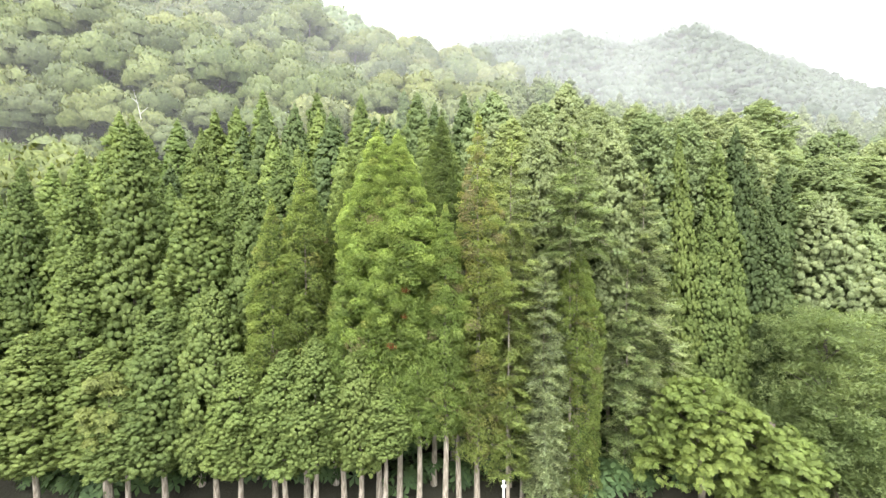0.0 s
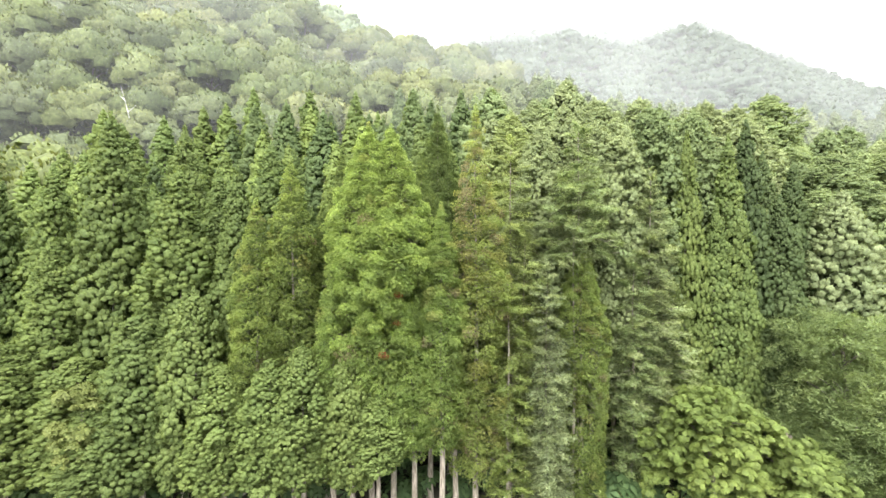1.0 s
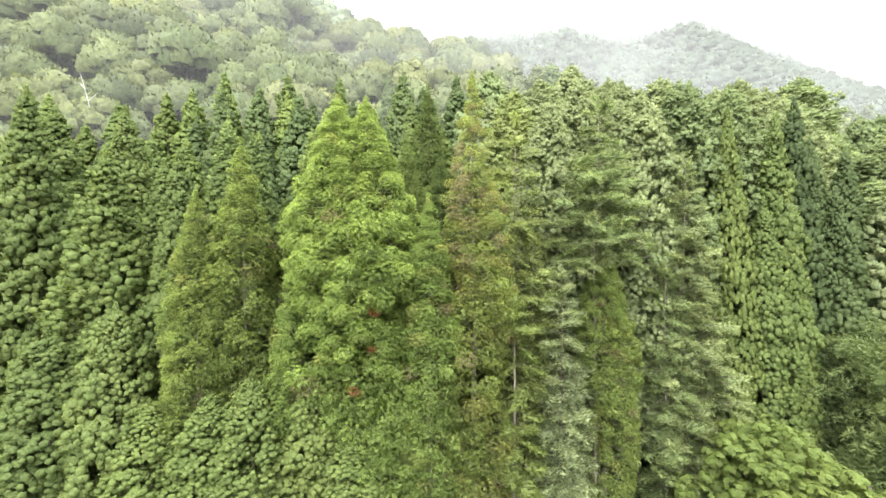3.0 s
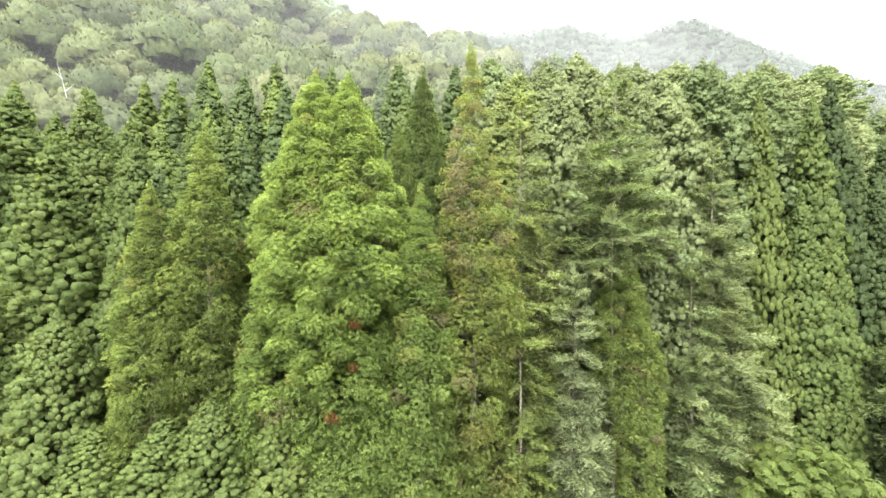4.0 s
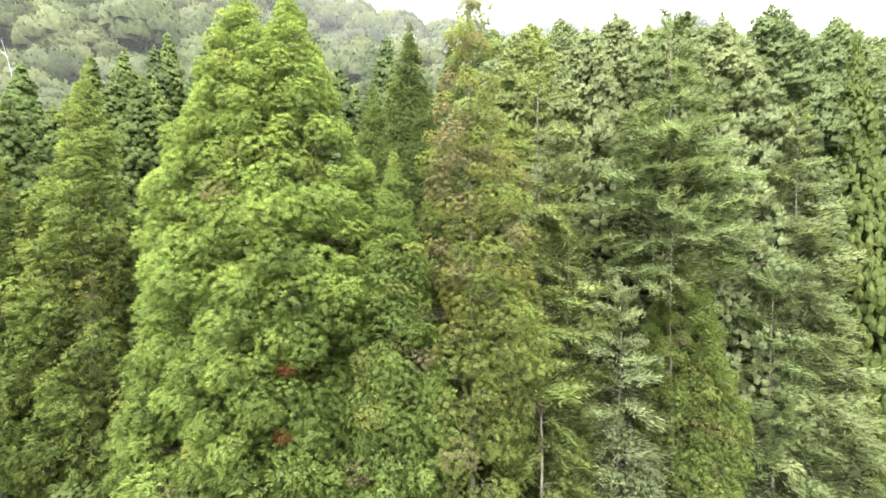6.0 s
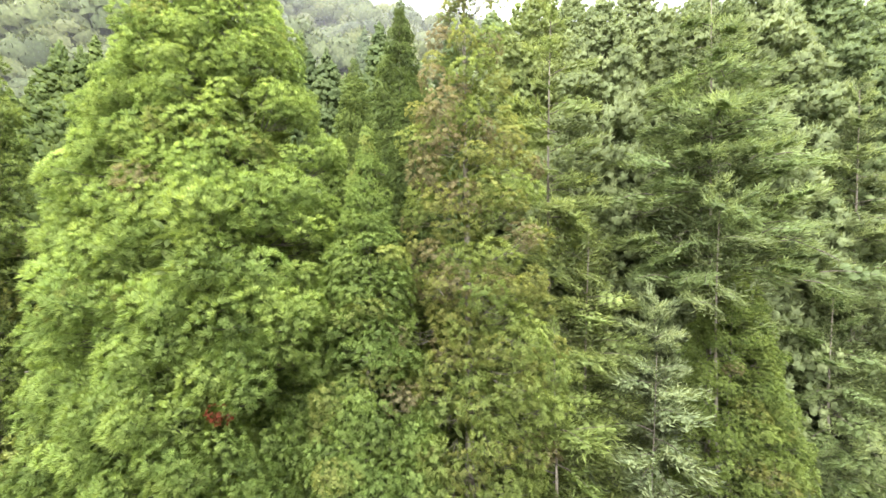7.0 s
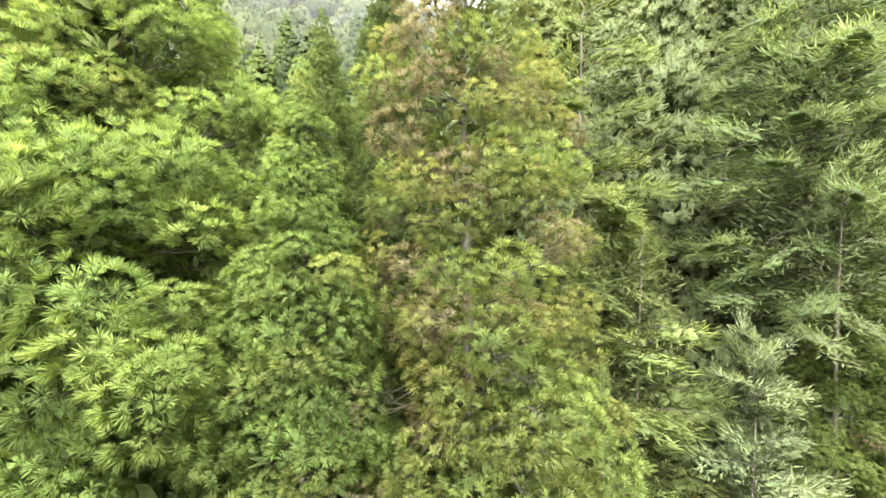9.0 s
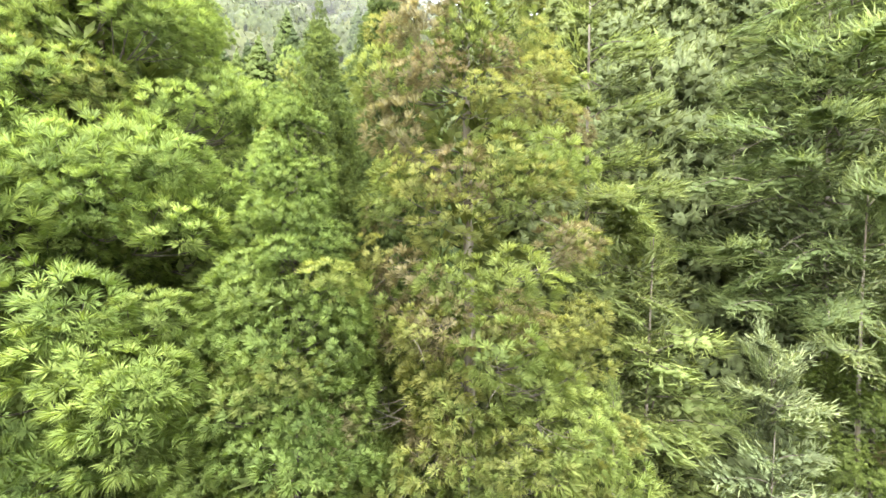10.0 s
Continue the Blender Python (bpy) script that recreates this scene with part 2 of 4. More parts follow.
def ball(rng, rows, cols, size, low=-0.75, lump=0.12, tuft=0.5, tip=0.35, centre=(0, 0, 0)):
    """The close body of a leafy clump: a lumpy rounded shape, open below the height low."""
    ph = rng.uniform(0, 6, 4)
    z = np.cos(np.linspace(0.02, math.acos(low), rows + 1))
    a = np.linspace(0, 2 * math.pi, cols + 1)
    Z, A = np.meshgrid(z, a, indexing="ij")
    r = np.sqrt(1 - Z * Z)
    w = np.stack([r * np.cos(A), r * np.sin(A), Z], 2)
    k = 1 + lump * (np.sin(4 * w[..., 0] + ph[0]) * np.cos(4 * w[..., 1] + ph[1]) + 0.7 * np.sin(5 * w[..., 2] + ph[2] + np.sin(3 * w[..., 0] + ph[3])))
    p = w * k[..., None] * np.asarray(size) + np.asarray(centre)
    quad = lambda g: np.stack([g[:-1, :-1], g[:-1, 1:], g[1:, 1:], g[1:, :-1]], 2).reshape(-1, 4, 3)
    v = quad(p)
    c = np.zeros((len(v), 4, 6))
    c[:, :, 0], c[:, :, 1] = tip, tuft
    c[:, :, 3:] = 2.2 * unit(quad(w / np.asarray(size)) + 0.25 * rng.normal(size=3))
    return v, c


def even_ways(n, rng, low=-0.5):
    """Directions spread evenly over a sphere above the height low."""
    i = np.arange(n) + 0.5
    z = 1 - (1 - low) * i / n
    a = i * 2.39996 + rng.uniform(0, 6)
    r = np.sqrt(np.maximum(0, 1 - z * z))
    w = np.stack([r * np.cos(a), r * np.sin(a), z], 1)
    return unit(w + rng.normal(size=w.shape) * 0.12)


def soft_ball(rng, centre, r, squash, tuft, tip, rows=2, cols=6, low=-0.7):
    return ball(rng, rows, cols, (r, r, r * squash), low, 0.13, tuft, tip, centre)


def cedar_bough(rng, heads, per, length, width, body=0.0, inner=0.6, fan=0.4, ball_grid=(2, 6), back=-0.45):
    """A cedar bough about 1 m across: brushy heads crowded over a rounded limb end, each a bundle of sprays that point
    out and up.
    y points out of the tree, z up. body: radius of a head's close core; inner: share of deeper, darker heads."""
    q = Quads()
    size = np.array([0.46, 0.44, 0.4]) * rng.uniform(0.85, 1.18, 3)
    w = even_ways(int(heads * 1.35), rng, -0.6)
    w = w[w[:, 1] > back]
    # the heads stand out unevenly, so that the bough breaks up into lobes
    lobes = even_ways(5, rng, -0.3)
    near = (w @ lobes.T).max(1)
    reach = 0.72 + 0.34 * np.clip((near - 0.55) / 0.45, 0, 1) + rng.uniform(-0.07, 0.07, len(w))
    deep = np.zeros(len(w))
    if inner:
        k = int(inner * len(w))
        w = np.concatenate([w, unit(w[rng.permutation(len(w))[:k]] + 0.3 * rng.normal(size=(k, 3)))])
        reach, deep = np.concatenate([reach, rng.uniform(0.3, 0.6, k)]), np.concatenate([deep, np.ones(k)])
    axis = unit(w * np.array([0.9, 0.9, 0.75]) + np.array([0, 0.22, 0.62]) + 0.12 * rng.normal(size=w.shape))
    axis[:, 2] = np.where(w[:, 2] < -0.25, axis[:, 2] - 0.25, axis[:, 2])
    axis = unit(axis)
    # tone differs by head, darker for the deep ones
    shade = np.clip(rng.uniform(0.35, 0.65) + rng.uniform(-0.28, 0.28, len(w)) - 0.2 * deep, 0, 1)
    at = w * size * reach[:, None]
    if body:
        for i in np.where(deep < 0.5)[0]:
            k = body * rng.uniform(0.85, 1.25)
            v, c = soft_ball(rng, at[i] - axis[i] * 0.35 * k, k, 0.9, shade[i], rng.uniform(0.4, 0.6), *ball_grid)
            c[:, :, 3:] = 2.2 * unit(c[:, :, 3:] / 2.2 + 0.6 * w[i])
            q.add(v, c)
    ax = np.repeat(axis, per, 0)
    n = len(ax)
    side = unit(np.cross(ax, unit(rng.normal(size=(n, 3)))))
    lean = np.sqrt(rng.uniform(0, 1, n)) * fan * 1.7
    d = unit(ax + side * lean[:, None])
    if body:
        start = np.repeat(at - axis * 0.35 * body, per, 0) + d * (body * rng.uniform(0.1, 0.8, n))[:, None]
    else:
        start = np.repeat(at, per, 0) + side * (rng.uniform(0.15, 0.5, n) * length * 0.7)[:, None] * np.minimum(1, lean)[:, None] - ax * 0.55 * length
    ln = length * rng.uniform(0.72, 1.15, n) * (1.08 - 0.22 * lean)
    v, c = blades(start, d, ln, width * rng.uniform(0.75, 1.3, n), rng, tuft=np.clip(np.repeat(shade, per) + 0.1 * rng.normal(size=n), 0, 1), bend=0.16 if not body else 0.05,
                  nor=unit(0.75 * np.repeat(w, per, 0) + 0.55 * ax + 0.35 * d + 0.22 * rng.normal(size=(n, 3))))
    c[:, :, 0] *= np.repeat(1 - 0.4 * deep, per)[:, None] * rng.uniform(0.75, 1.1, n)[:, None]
    q.add(v, np.clip(c, -1, 1))
    if per > 15:
        for i in rng.choice(len(w), 3, replace=False):
            o, e = np.array([0, -0.75, -0.22]), at[i] * 0.9
            s = np.linspace(0, 1, 5)[:, None]
            q.add(tube(o * (1 - s) + e * s + np.array([0, 0, -0.1]) * np.sin(s * 3.1), 0.009 * (1.15 - s[:, 0]), 4), (0, 0.5, 0), 1)
    return q.arrays()


def larch_spray(rng, twigs, shoots, length, width, hang=0.25, sweep=0.3, thick=0.07, stem=True):
    """A layered plume 1 m long along y: side twigs to both sides, set with short shoots that point forwards and turn up at the tips."""
    q = Quads()
    s = np.linspace(0, 1, 6)
    bow = rng.uniform(-0.12, 0.12)
    line = np.stack([bow * s * s, s, 0.1 * np.sin(2.6 * s) - hang * s ** 2 + 0.5 * hang * s ** 5], 1)
    if stem:
        q.add(tube(line, 0.012 * (1.15 - s), 4), (0, 0.5, 0), 1)
    if stem:
        for i in range(9):
            f = 0.3 + 0.65 * (i + rng.uniform()) / 9
            o = np.array([np.interp(f, s, line[:, k]) for k in range(3)]) + np.array([(i % 3 - 1) * 0.16 * (1.2 - f) + rng.uniform(-0.03, 0.03), 0, -0.035])
            q.add(*soft_ball(rng, o, rng.uniform(0.075, 0.11), 0.4, rng.uniform(0.3, 0.6), 0.3, 2, 5))
    for i in range(twigs):
        f = 0.08 + 0.92 * (i + rng.uniform(0, 0.9)) / twigs
        o = np.array([np.interp(f, s, line[:, k]) for k in range(3)])
        sg = 1 if i % 2 else -1
        ln = (0.36 * (1 - f) ** 0.65 * min(1, 0.45 + 2 * f) + 0.13) * rng.uniform(0.75, 1.2)
        way = unit(np.array([sg * rng.uniform(0.55, 1.0), rng.uniform(0.5, 0.85), rng.uniform(-0.5, 0.1)]))
        k = np.linspace(0.12, 1, shoots) + rng.uniform(-0.05, 0.05, shoots)
        p = o + way * (k * ln)[:, None] + np.array([0, 0, -0.5 * hang]) * (k * k * ln)[:, None] + rng.normal(size=(shoots, 3)) * np.array([0.02, 0.02, thick * 0.5])
        lift = rng.uniform(-0.25, 0.5, shoots)
        d = unit(way * 0.75 + np.array([0, sweep, 0]) + rng.normal(size=(shoots, 3)) * np.array([0.42, 0.42, 0.25]) + np.array([0, 0, 1]) * lift[:, None])
        v, c = blades(p, d, length * rng.uniform(0.7, 1.25, shoots), width * rng.uniform(0.8, 1.25, shoots), rng, tuft=rng.uniform(), bend=-0.06, wide_at=0.35,
                      nor=unit(np.array([0, 0.35, 0.5]) + 0.55 * way + 0.35 * d + 0.3 * rng.normal(size=(shoots, 3))))
        c[:, :, 0] = c[:, :, 0] * 0.55 + 0.45 * np.clip(k, 0, 1)[:, None] * np.clip(0.7 + lift, 0.3, 1)[:, None]
        q.add(v, c)
    return q.arrays()


def leaf_cluster(rng, rosettes, per, length, width):
    """Broad leaves in drooping rosettes over a rounded clump, about 1 m across."""
    q = Quads()
    w = sphere_ways(rosettes, rng, -0.3)
    base = w * np.array([0.5, 0.5, 0.35]) * rng.uniform(0.6, 1.0, (rosettes, 1))
    a = np.tile(np.arange(per) * 2 * math.pi / per, rosettes) + np.repeat(rng.uniform(0, 6, rosettes), per)
    ax = np.repeat(unit(w + np.array([0, 0, 0.8])), per, 0)
    s = unit(np.cross(ax, np.array([0.3, 0.9, 0.1])))
    t = np.cross(ax, s)
    d = unit(s * np.cos(a)[:, None] + t * np.sin(a)[:, None] + 0.25 * ax - np.array([0, 0, 0.2]))
    p = np.repeat(base, per, 0)
    n = len(p)
    side = unit(np.cross(d, ax))
    ln, wd = (length * rng.uniform(0.7, 1.2, n))[:, None], (width * rng.uniform(0.8, 1.2, n))[:, None]
    mid = p + d * ln * 0.6
    v = np.stack([p, mid + side * wd / 2, p + d * ln - np.array([0, 0, 0.15]) * ln, mid - side * wd / 2], 1)
    c = np.zeros((n, 4, 6))
    c[:, :, 3:] = unit(ax + 0.4 * np.repeat(w, per, 0))[:, None]
    c[:, :, 0] = np.array([0.2, 0.6, 0.9, 0.6])
    c[:, :, 1] = np.repeat(rng.uniform(0, 1, rosettes), per)[:, None]
    q.add(v, c)
    return q.arrays()


def part(name, mesh, parent, m=None, label="", color=None):
    ob = new(name, mesh)
    ob.parent = parent
    if m is not None:
        ob.matrix_basis = m
    if color:
        ob.color = (*color, 1)
    return tagged(ob, label) if label else ob


R = np.random.default_rng(7)
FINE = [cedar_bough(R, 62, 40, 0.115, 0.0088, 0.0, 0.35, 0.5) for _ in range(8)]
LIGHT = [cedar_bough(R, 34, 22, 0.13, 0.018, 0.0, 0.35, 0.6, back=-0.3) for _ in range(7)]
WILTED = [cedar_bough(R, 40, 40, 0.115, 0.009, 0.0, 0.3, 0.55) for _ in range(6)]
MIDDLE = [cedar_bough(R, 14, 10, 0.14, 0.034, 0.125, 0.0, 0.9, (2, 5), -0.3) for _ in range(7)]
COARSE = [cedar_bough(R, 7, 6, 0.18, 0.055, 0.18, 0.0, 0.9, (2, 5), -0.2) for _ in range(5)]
SHADE_FILL = [(v, c, np.ones(len(v))) for v, c, m in (cedar_bough(R, 7, 9, 0.24, 0.06, 0.0, 0.2, 0.8) for _ in range(4))]
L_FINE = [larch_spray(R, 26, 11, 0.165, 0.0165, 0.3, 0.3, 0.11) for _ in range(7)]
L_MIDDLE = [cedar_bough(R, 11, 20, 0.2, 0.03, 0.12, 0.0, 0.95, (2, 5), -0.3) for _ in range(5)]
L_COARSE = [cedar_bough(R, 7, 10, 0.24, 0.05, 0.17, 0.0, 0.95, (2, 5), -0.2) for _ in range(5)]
L_SHADE_FILL = [(v, c, np.ones(len(v))) for v, c, m in (larch_spray(R, 14, 7, 0.15, 0.03, 0.3, 0.3, 0.2, False) for _ in range(4))]
F_FINE = [larch_spray(R, 26, 10, 0.19, 0.024, 0.4, 0.4, 0.1) for _ in range(5)]
B_FINE = [leaf_cluster(R, 16, 7, 0.24, 0.085) for _ in range(4)]
B_MEDIUM = [leaf_cluster(R, 14, 4, 0.22, 0.12) for _ in range(3)]


def shared(name, sets, mats):
    return [mesh_of(name, *s, mats) for s in sets]


FINE_MESH = shared("bough", FINE, [CEDAR, TWIG])
LIGHT_MESH = shared("bough", LIGHT, [CEDAR, TWIG])
WILTED_MESH = shared("bough", WILTED, [CEDAR, TWIG])
L_FINE_MESH = shared("bough", L_FINE, [LARCH, TWIG])
F_FINE_MESH = shared("bough", F_FINE, [LARCH, TWIG])


def crown_reach(d, height, radius, dome, full):
    """The crown's radius at the depth d under its tip."""
    r = radius * min(1.0, (max(d, 0.02) / (full * height)) ** dome)
    return r * (1 - 0.3 * max(0, d / height - 0.92) / 0.08)


def cedar_spots(rng, top, low, radius, puff, dome, full, back=0.3, ragged=1.0):
    """Poses of a crown's boughs: limbs at uneven heights and lengths, bunched, in a rough spiral. Gives angle, pose and depth under the tip."""
    height = top - low
    ph = rng.uniform(0, 6, 3)
    d, k = 0.35 * puff, 0
    while d < height:
        grown = 0.5 + 0.5 * min(1, d / (0.3 * height))
        r = crown_reach(d, height, radius, dome, full)
        n = max(2.0, 2 * math.pi * r / (0.86 * puff * grown))
        d += 0.6 * puff * grown / n
        k += 1
        a = 2.39996 * k + rng.uniform(-0.25, 0.25)
        if math.sin(a) > 0.45 and rng.uniform() > back:
            continue
        rr = r * (1 + 0.1 * ragged * math.sin(2 * a + d * 0.6 + ph[0]) + 0.09 * ragged * math.sin(3 * a - d * 1.1 + ph[1])) + rng.normal() * 0.16 * puff * ragged * min(1, d / 2)
        sc = puff * grown * rng.uniform(0.95, 1.45)
        rr = max(rr - 0.42 * sc, 0.02)
        z = top - d - 0.12 * sc + rng.uniform(-0.3, 0.3) * puff * grown
        tilt = 38 * max(0, 1 - d / (0.25 * height)) + rng.uniform(-20, 22) - 8 * d / height
        yield a, pose(rr * math.cos(a), rr * math.sin(a), z, tilt, rng.uniform(-25, 25), math.degrees(a) - 90) @ Matrix.Diagonal((sc * rng.uniform(0.85, 1.15), sc * rng.uniform(0.9, 1.15), sc * rng.uniform(0.85, 1.15), 1)), d
    # the leader
    for j in range(4):
        yield -1.57, pose(0, 0, top - 0.1 - 0.2 * j, 82, 0, 90 * j) @ Matrix.Diagonal((0.3 + 0.08 * j, 0.6, 0.3 + 0.08 * j, 1)), 0.1


def shade_crown(q, rng, top, low, radius, dome, full, inset, back=1.0):
    """Shade inside a cedar's crown, put in as sparse darker-coloured boughs round the trunk."""
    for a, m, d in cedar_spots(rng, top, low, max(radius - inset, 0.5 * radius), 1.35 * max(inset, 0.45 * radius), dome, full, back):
        q.lay(SHADE_FILL[rng.integers(len(SHADE_FILL))], m, rng.uniform(), 0.5)
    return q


def cedar_crown(rng, top, low, radius, dome, full, puff, kinds, inset, dead=0.0, back=1.0):
    """A whole crown in one mesh: boughs over a close inside."""
    q = Quads()
    shade_crown(q, rng, top - 0.5, low, radius, dome, full, inset)
    for a, m, d in cedar_spots(rng, top, low, radius, puff, dome, full, back):
        q.lay(kinds[rng.integers(len(kinds))], m, rng.uniform(), 0.5, rng.uniform(0.1, 0.34) if rng.uniform() < dead else 0.0, (0.8 * math.cos(a), 0.8 * math.sin(a), 0.6))
    return q.arrays()


def trunk_mesh(height, r0, rng, material, name="trunk", sides=9, lean=0.0):
    z = np.linspace(-0.5, height, 12)
    k = np.clip(z / height, 0, 1)
    pts = np.stack([lean * np.sin(k * 3) + 0.05 * np.sin(k * 9 + rng.uniform(0, 6)), 0.05 * np.cos(k * 8), z], 1)
    rad = r0 * (1 - 0.93 * k) * (1 + 0.35 * np.exp(-np.maximum(z, 0) / 0.4))
    v = tube(pts, rad, sides)
    return mesh_of(name, v, np.zeros((len(v), 4, 6)), np.zeros(len(v)), [material])


def bare_limb(rng, length, radius):
    """A thin dead limb that droops and forks, along y."""
    q = Quads()
    s = np.linspace(0, 1, 7)
    line = np.stack([0.08 * np.sin(4 * s + rng.uniform(0, 6)), s, -0.22 * s + 0.16 * np.sin(3.1 * s)], 1) * length
    q.add(tube(line, radius * (1.12 - s), 5), (0, 0.5, 0))
    for i in range(5):
        f = rng.uniform(0.3, 0.95)
        o = np.array([np.interp(f, s, line[:, k]) for k in range(3)])
        e = unit(np.array([rng.choice((-1, 1)) * rng.uniform(0.4, 0.9), 0.6, rng.uniform(-0.4, 0.3)])) * length * rng.uniform(0.15, 0.35)
        t = np.linspace(0, 1, 4)[:, None]
        q.add(tube(o + t * e + np.array([0, 0, -0.1]) * t * t * length, radius * 0.45 * (1.1 - t[:, 0]), 4), (0, 0.5, 0))
    return q.arrays()


DEAD_TWIGS = [mesh_of("limb", *bare_limb(R, 1.5, 0.015), [TWIG]) for _ in range(4)]


def near_cedar(x, y, top, radius, color, low, dead=0.0, dome=0.75, full=0.6, puff=0.95, girth=0.2, label="", wilted=None, back=0.2):
    """A cedar at the forest's edge, bough by bough. top and low: heights of the crown in the world. wilted: depths under the tip where the crown is thin and brown."""
    g = land_at(x, y)
    rng = np.random.default_rng(int(abs(x * 131 + y * 977 + top * 31)))
    tree = tagged(new("cedar_tree"), label or "tall green cedar with a puffed conical crown on the forest edge", "tree", "cedars of the plantation")
    tree.location = (x, y, g)
    part("trunk", trunk_mesh(top - g - 0.6, girth, rng, BARK), tree)
    inside = shade_crown(Quads(), rng, top - g - (3.0 if wilted else 0.8), low - g + 0.3, radius, dome, full, 0.9 if wilted else 0.7, back)
    # crown colour turned down: shade is painted into the inner boughs
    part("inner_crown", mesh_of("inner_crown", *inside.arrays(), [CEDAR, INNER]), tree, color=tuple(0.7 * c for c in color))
    for a, m, d in cedar_spots(rng, top - g, low - g, radius, puff, dome, full, back, 1.5 if wilted else 1.0):
        thin = wilted and wilted[0] < d < wilted[1]
        if wilted and rng.uniform() < (0.3 if thin else 0.12):
            continue
        pick = WILTED_MESH if wilted else FINE_MESH if top - d > 10.5 and x > -6 else LIGHT_MESH
        k, c = rng.uniform(), np.array(color) * rng.uniform(0.84, 1.14)
        if k < dead * (4.5 if thin else 0.7):
            c = c * 0.35 + np.array((0.245, 0.18, 0.125)) * 0.65
        elif k < (0.6 if thin else 4.5 * dead):
            c = c * 0.75 + np.array((0.33, 0.25, 0.09)) * 0.25
        part("bough", pick[rng.integers(len(pick))], tree, m, color=tuple(c))
    if wilted:
        for i in range(22):
            d = rng.uniform(wilted[0], wilted[1] + 7)
            a = rng.uniform(math.pi, 2 * math.pi)
            k = crown_reach(d, top - low, radius, dome, full) / 1.5 * rng.uniform(0.7, 1.0)
            part("limb", DEAD_TWIGS[i % 4], tree, pose(0, 0, top - g - d, rng.uniform(-5, 25), 0, math.degrees(a) - 90) @ Matrix.Diagonal((k, k, k, 1)))
    return tree


EDGE_CROWNS = {}


def edge_crown(kind, i):
    """One of a few crowns 10 m high, its underside at z = 0."""
    if (kind, i) not in EDGE_CROWNS:
        r2 = np.random.default_rng(40 + i)
        if kind == "short":
            sh = cedar_crown(r2, 10.0, 0.0, 2.1, 0.62, 0.5, 1.0, MIDDLE, 0.5)
        else:
            sh = cedar_crown(r2, 10.0, 0.0, 1.45, 0.68, 0.6, 0.7, LIGHT if kind == "leafy" else MIDDLE, 0.4)
        EDGE_CROWNS[kind, i] = mesh_of("crown", *sh, [CEDAR, INNER])
    return EDGE_CROWNS[kind, i]


def edge_cedar(x, y, top, radius, color, low, i, label=""):
    """A cedar of the second rank, its crown one of a few shapes, turned and stretched."""
    g = land_at(x, y)
    rng = np.random.default_rng(int(abs(x * 131 + y * 977 + top * 31)))
    tree = tagged(new("cedar_tree"), label or "tall green cedar with a puffed conical crown on the forest edge", "tree", "cedars of the plantation")
    tree.location = (x, y, g)
    part("trunk", trunk_mesh(top - g - 0.6, 0.2, rng, BARK), tree)
    kind = "leafy" if -9 < x < 3 and y > 29 else "tall" if (top - low) / radius > 5.6 else "short"
    kr, kz = radius / (2.1 if kind == "short" else 1.45), (top - low) / 10.0
    part("crown", edge_crown(kind, i % (2 if kind == "leafy" else 5)), tree, pose(0, 0, low - g, 0, 0, rng.uniform(0, 360)) @ Matrix.Diagonal((kr, kr, kz, 1)), color=tuple(np.array(color) * rng.uniform(0.93, 1.07)))
    return tree


def larch_spots(rng, top, low, radius, full, tier=0.75, back=0.4, size=1.0, rise=6.0, droop=0.16):
    """Poses of a larch's plumes: limbs in loose tiers, each with plumes along it. Gives the pose and the depth under the tip."""
    height = top - low
    ph = rng.uniform(0, 6, 2)
    d, k = 0.5, 0
    while d < height:
        grown = min(1, 0.35 + d / (0.3 * height))
        r = max(0.4, radius * min(1, (d / (full * height)) ** 0.85))
        n = max(3, int(round(2 * math.pi * r / (1.15 * size * grown + 0.25))))
        for i in range(n):
            a = (i + rng.uniform(-0.35, 0.35)) * 2 * math.pi / n + 2.4 * k
            if math.sin(a) > 0.4 and rng.uniform() > back:
                continue
            reach = r * rng.uniform(0.7, 1.16)
            if d > 2.5 and math.sin(3 * a + 1.7 * d + ph[0]) * math.sin(2.1 * d - a + ph[1]) < -0.3:
                reach *= 0.55
            z0 = top - d + rng.uniform(-0.35, 0.35) * tier
            steep = 50 * max(0, 1 - d / (0.22 * height))
            ends = [1.0] if reach < 1.0 else [1.0, 0.62] if reach < 2.1 else [1.0, 0.7, 0.42]
            for j, e in enumerate(ends):
                ln = size * grown * rng.uniform(0.9, 1.4)
                out = max(0.0, reach * e - ln)
                off = (0, 1, -1)[j] * rng.uniform(0.15, 0.4) * ln
                z = z0 - droop * out * out / max(radius, 1) + out * math.tan(radians(steep)) * 0.4 - 0.06 * j
                yield pose(out * math.cos(a) - off * math.sin(a), out * math.sin(a) + off * math.cos(a), z, steep + rise + rng.uniform(-22, 20), rng.uniform(-38, 38), math.degrees(a) - 90 + rng.uniform(-18, 18)) \
                    @ Matrix.Diagonal((ln * rng.uniform(0.9, 1.2), ln, ln, 1)), d
        d += tier * grown ** 0.5
        k += 1
    for j in range(4):
        yield pose(0, 0, top - 0.75 - 0.12 * j, 80 - 12 * j, 0, 90 * j) @ Matrix.Diagonal((0.4, 0.8 - 0.1 * j, 0.4, 1)), 0.1


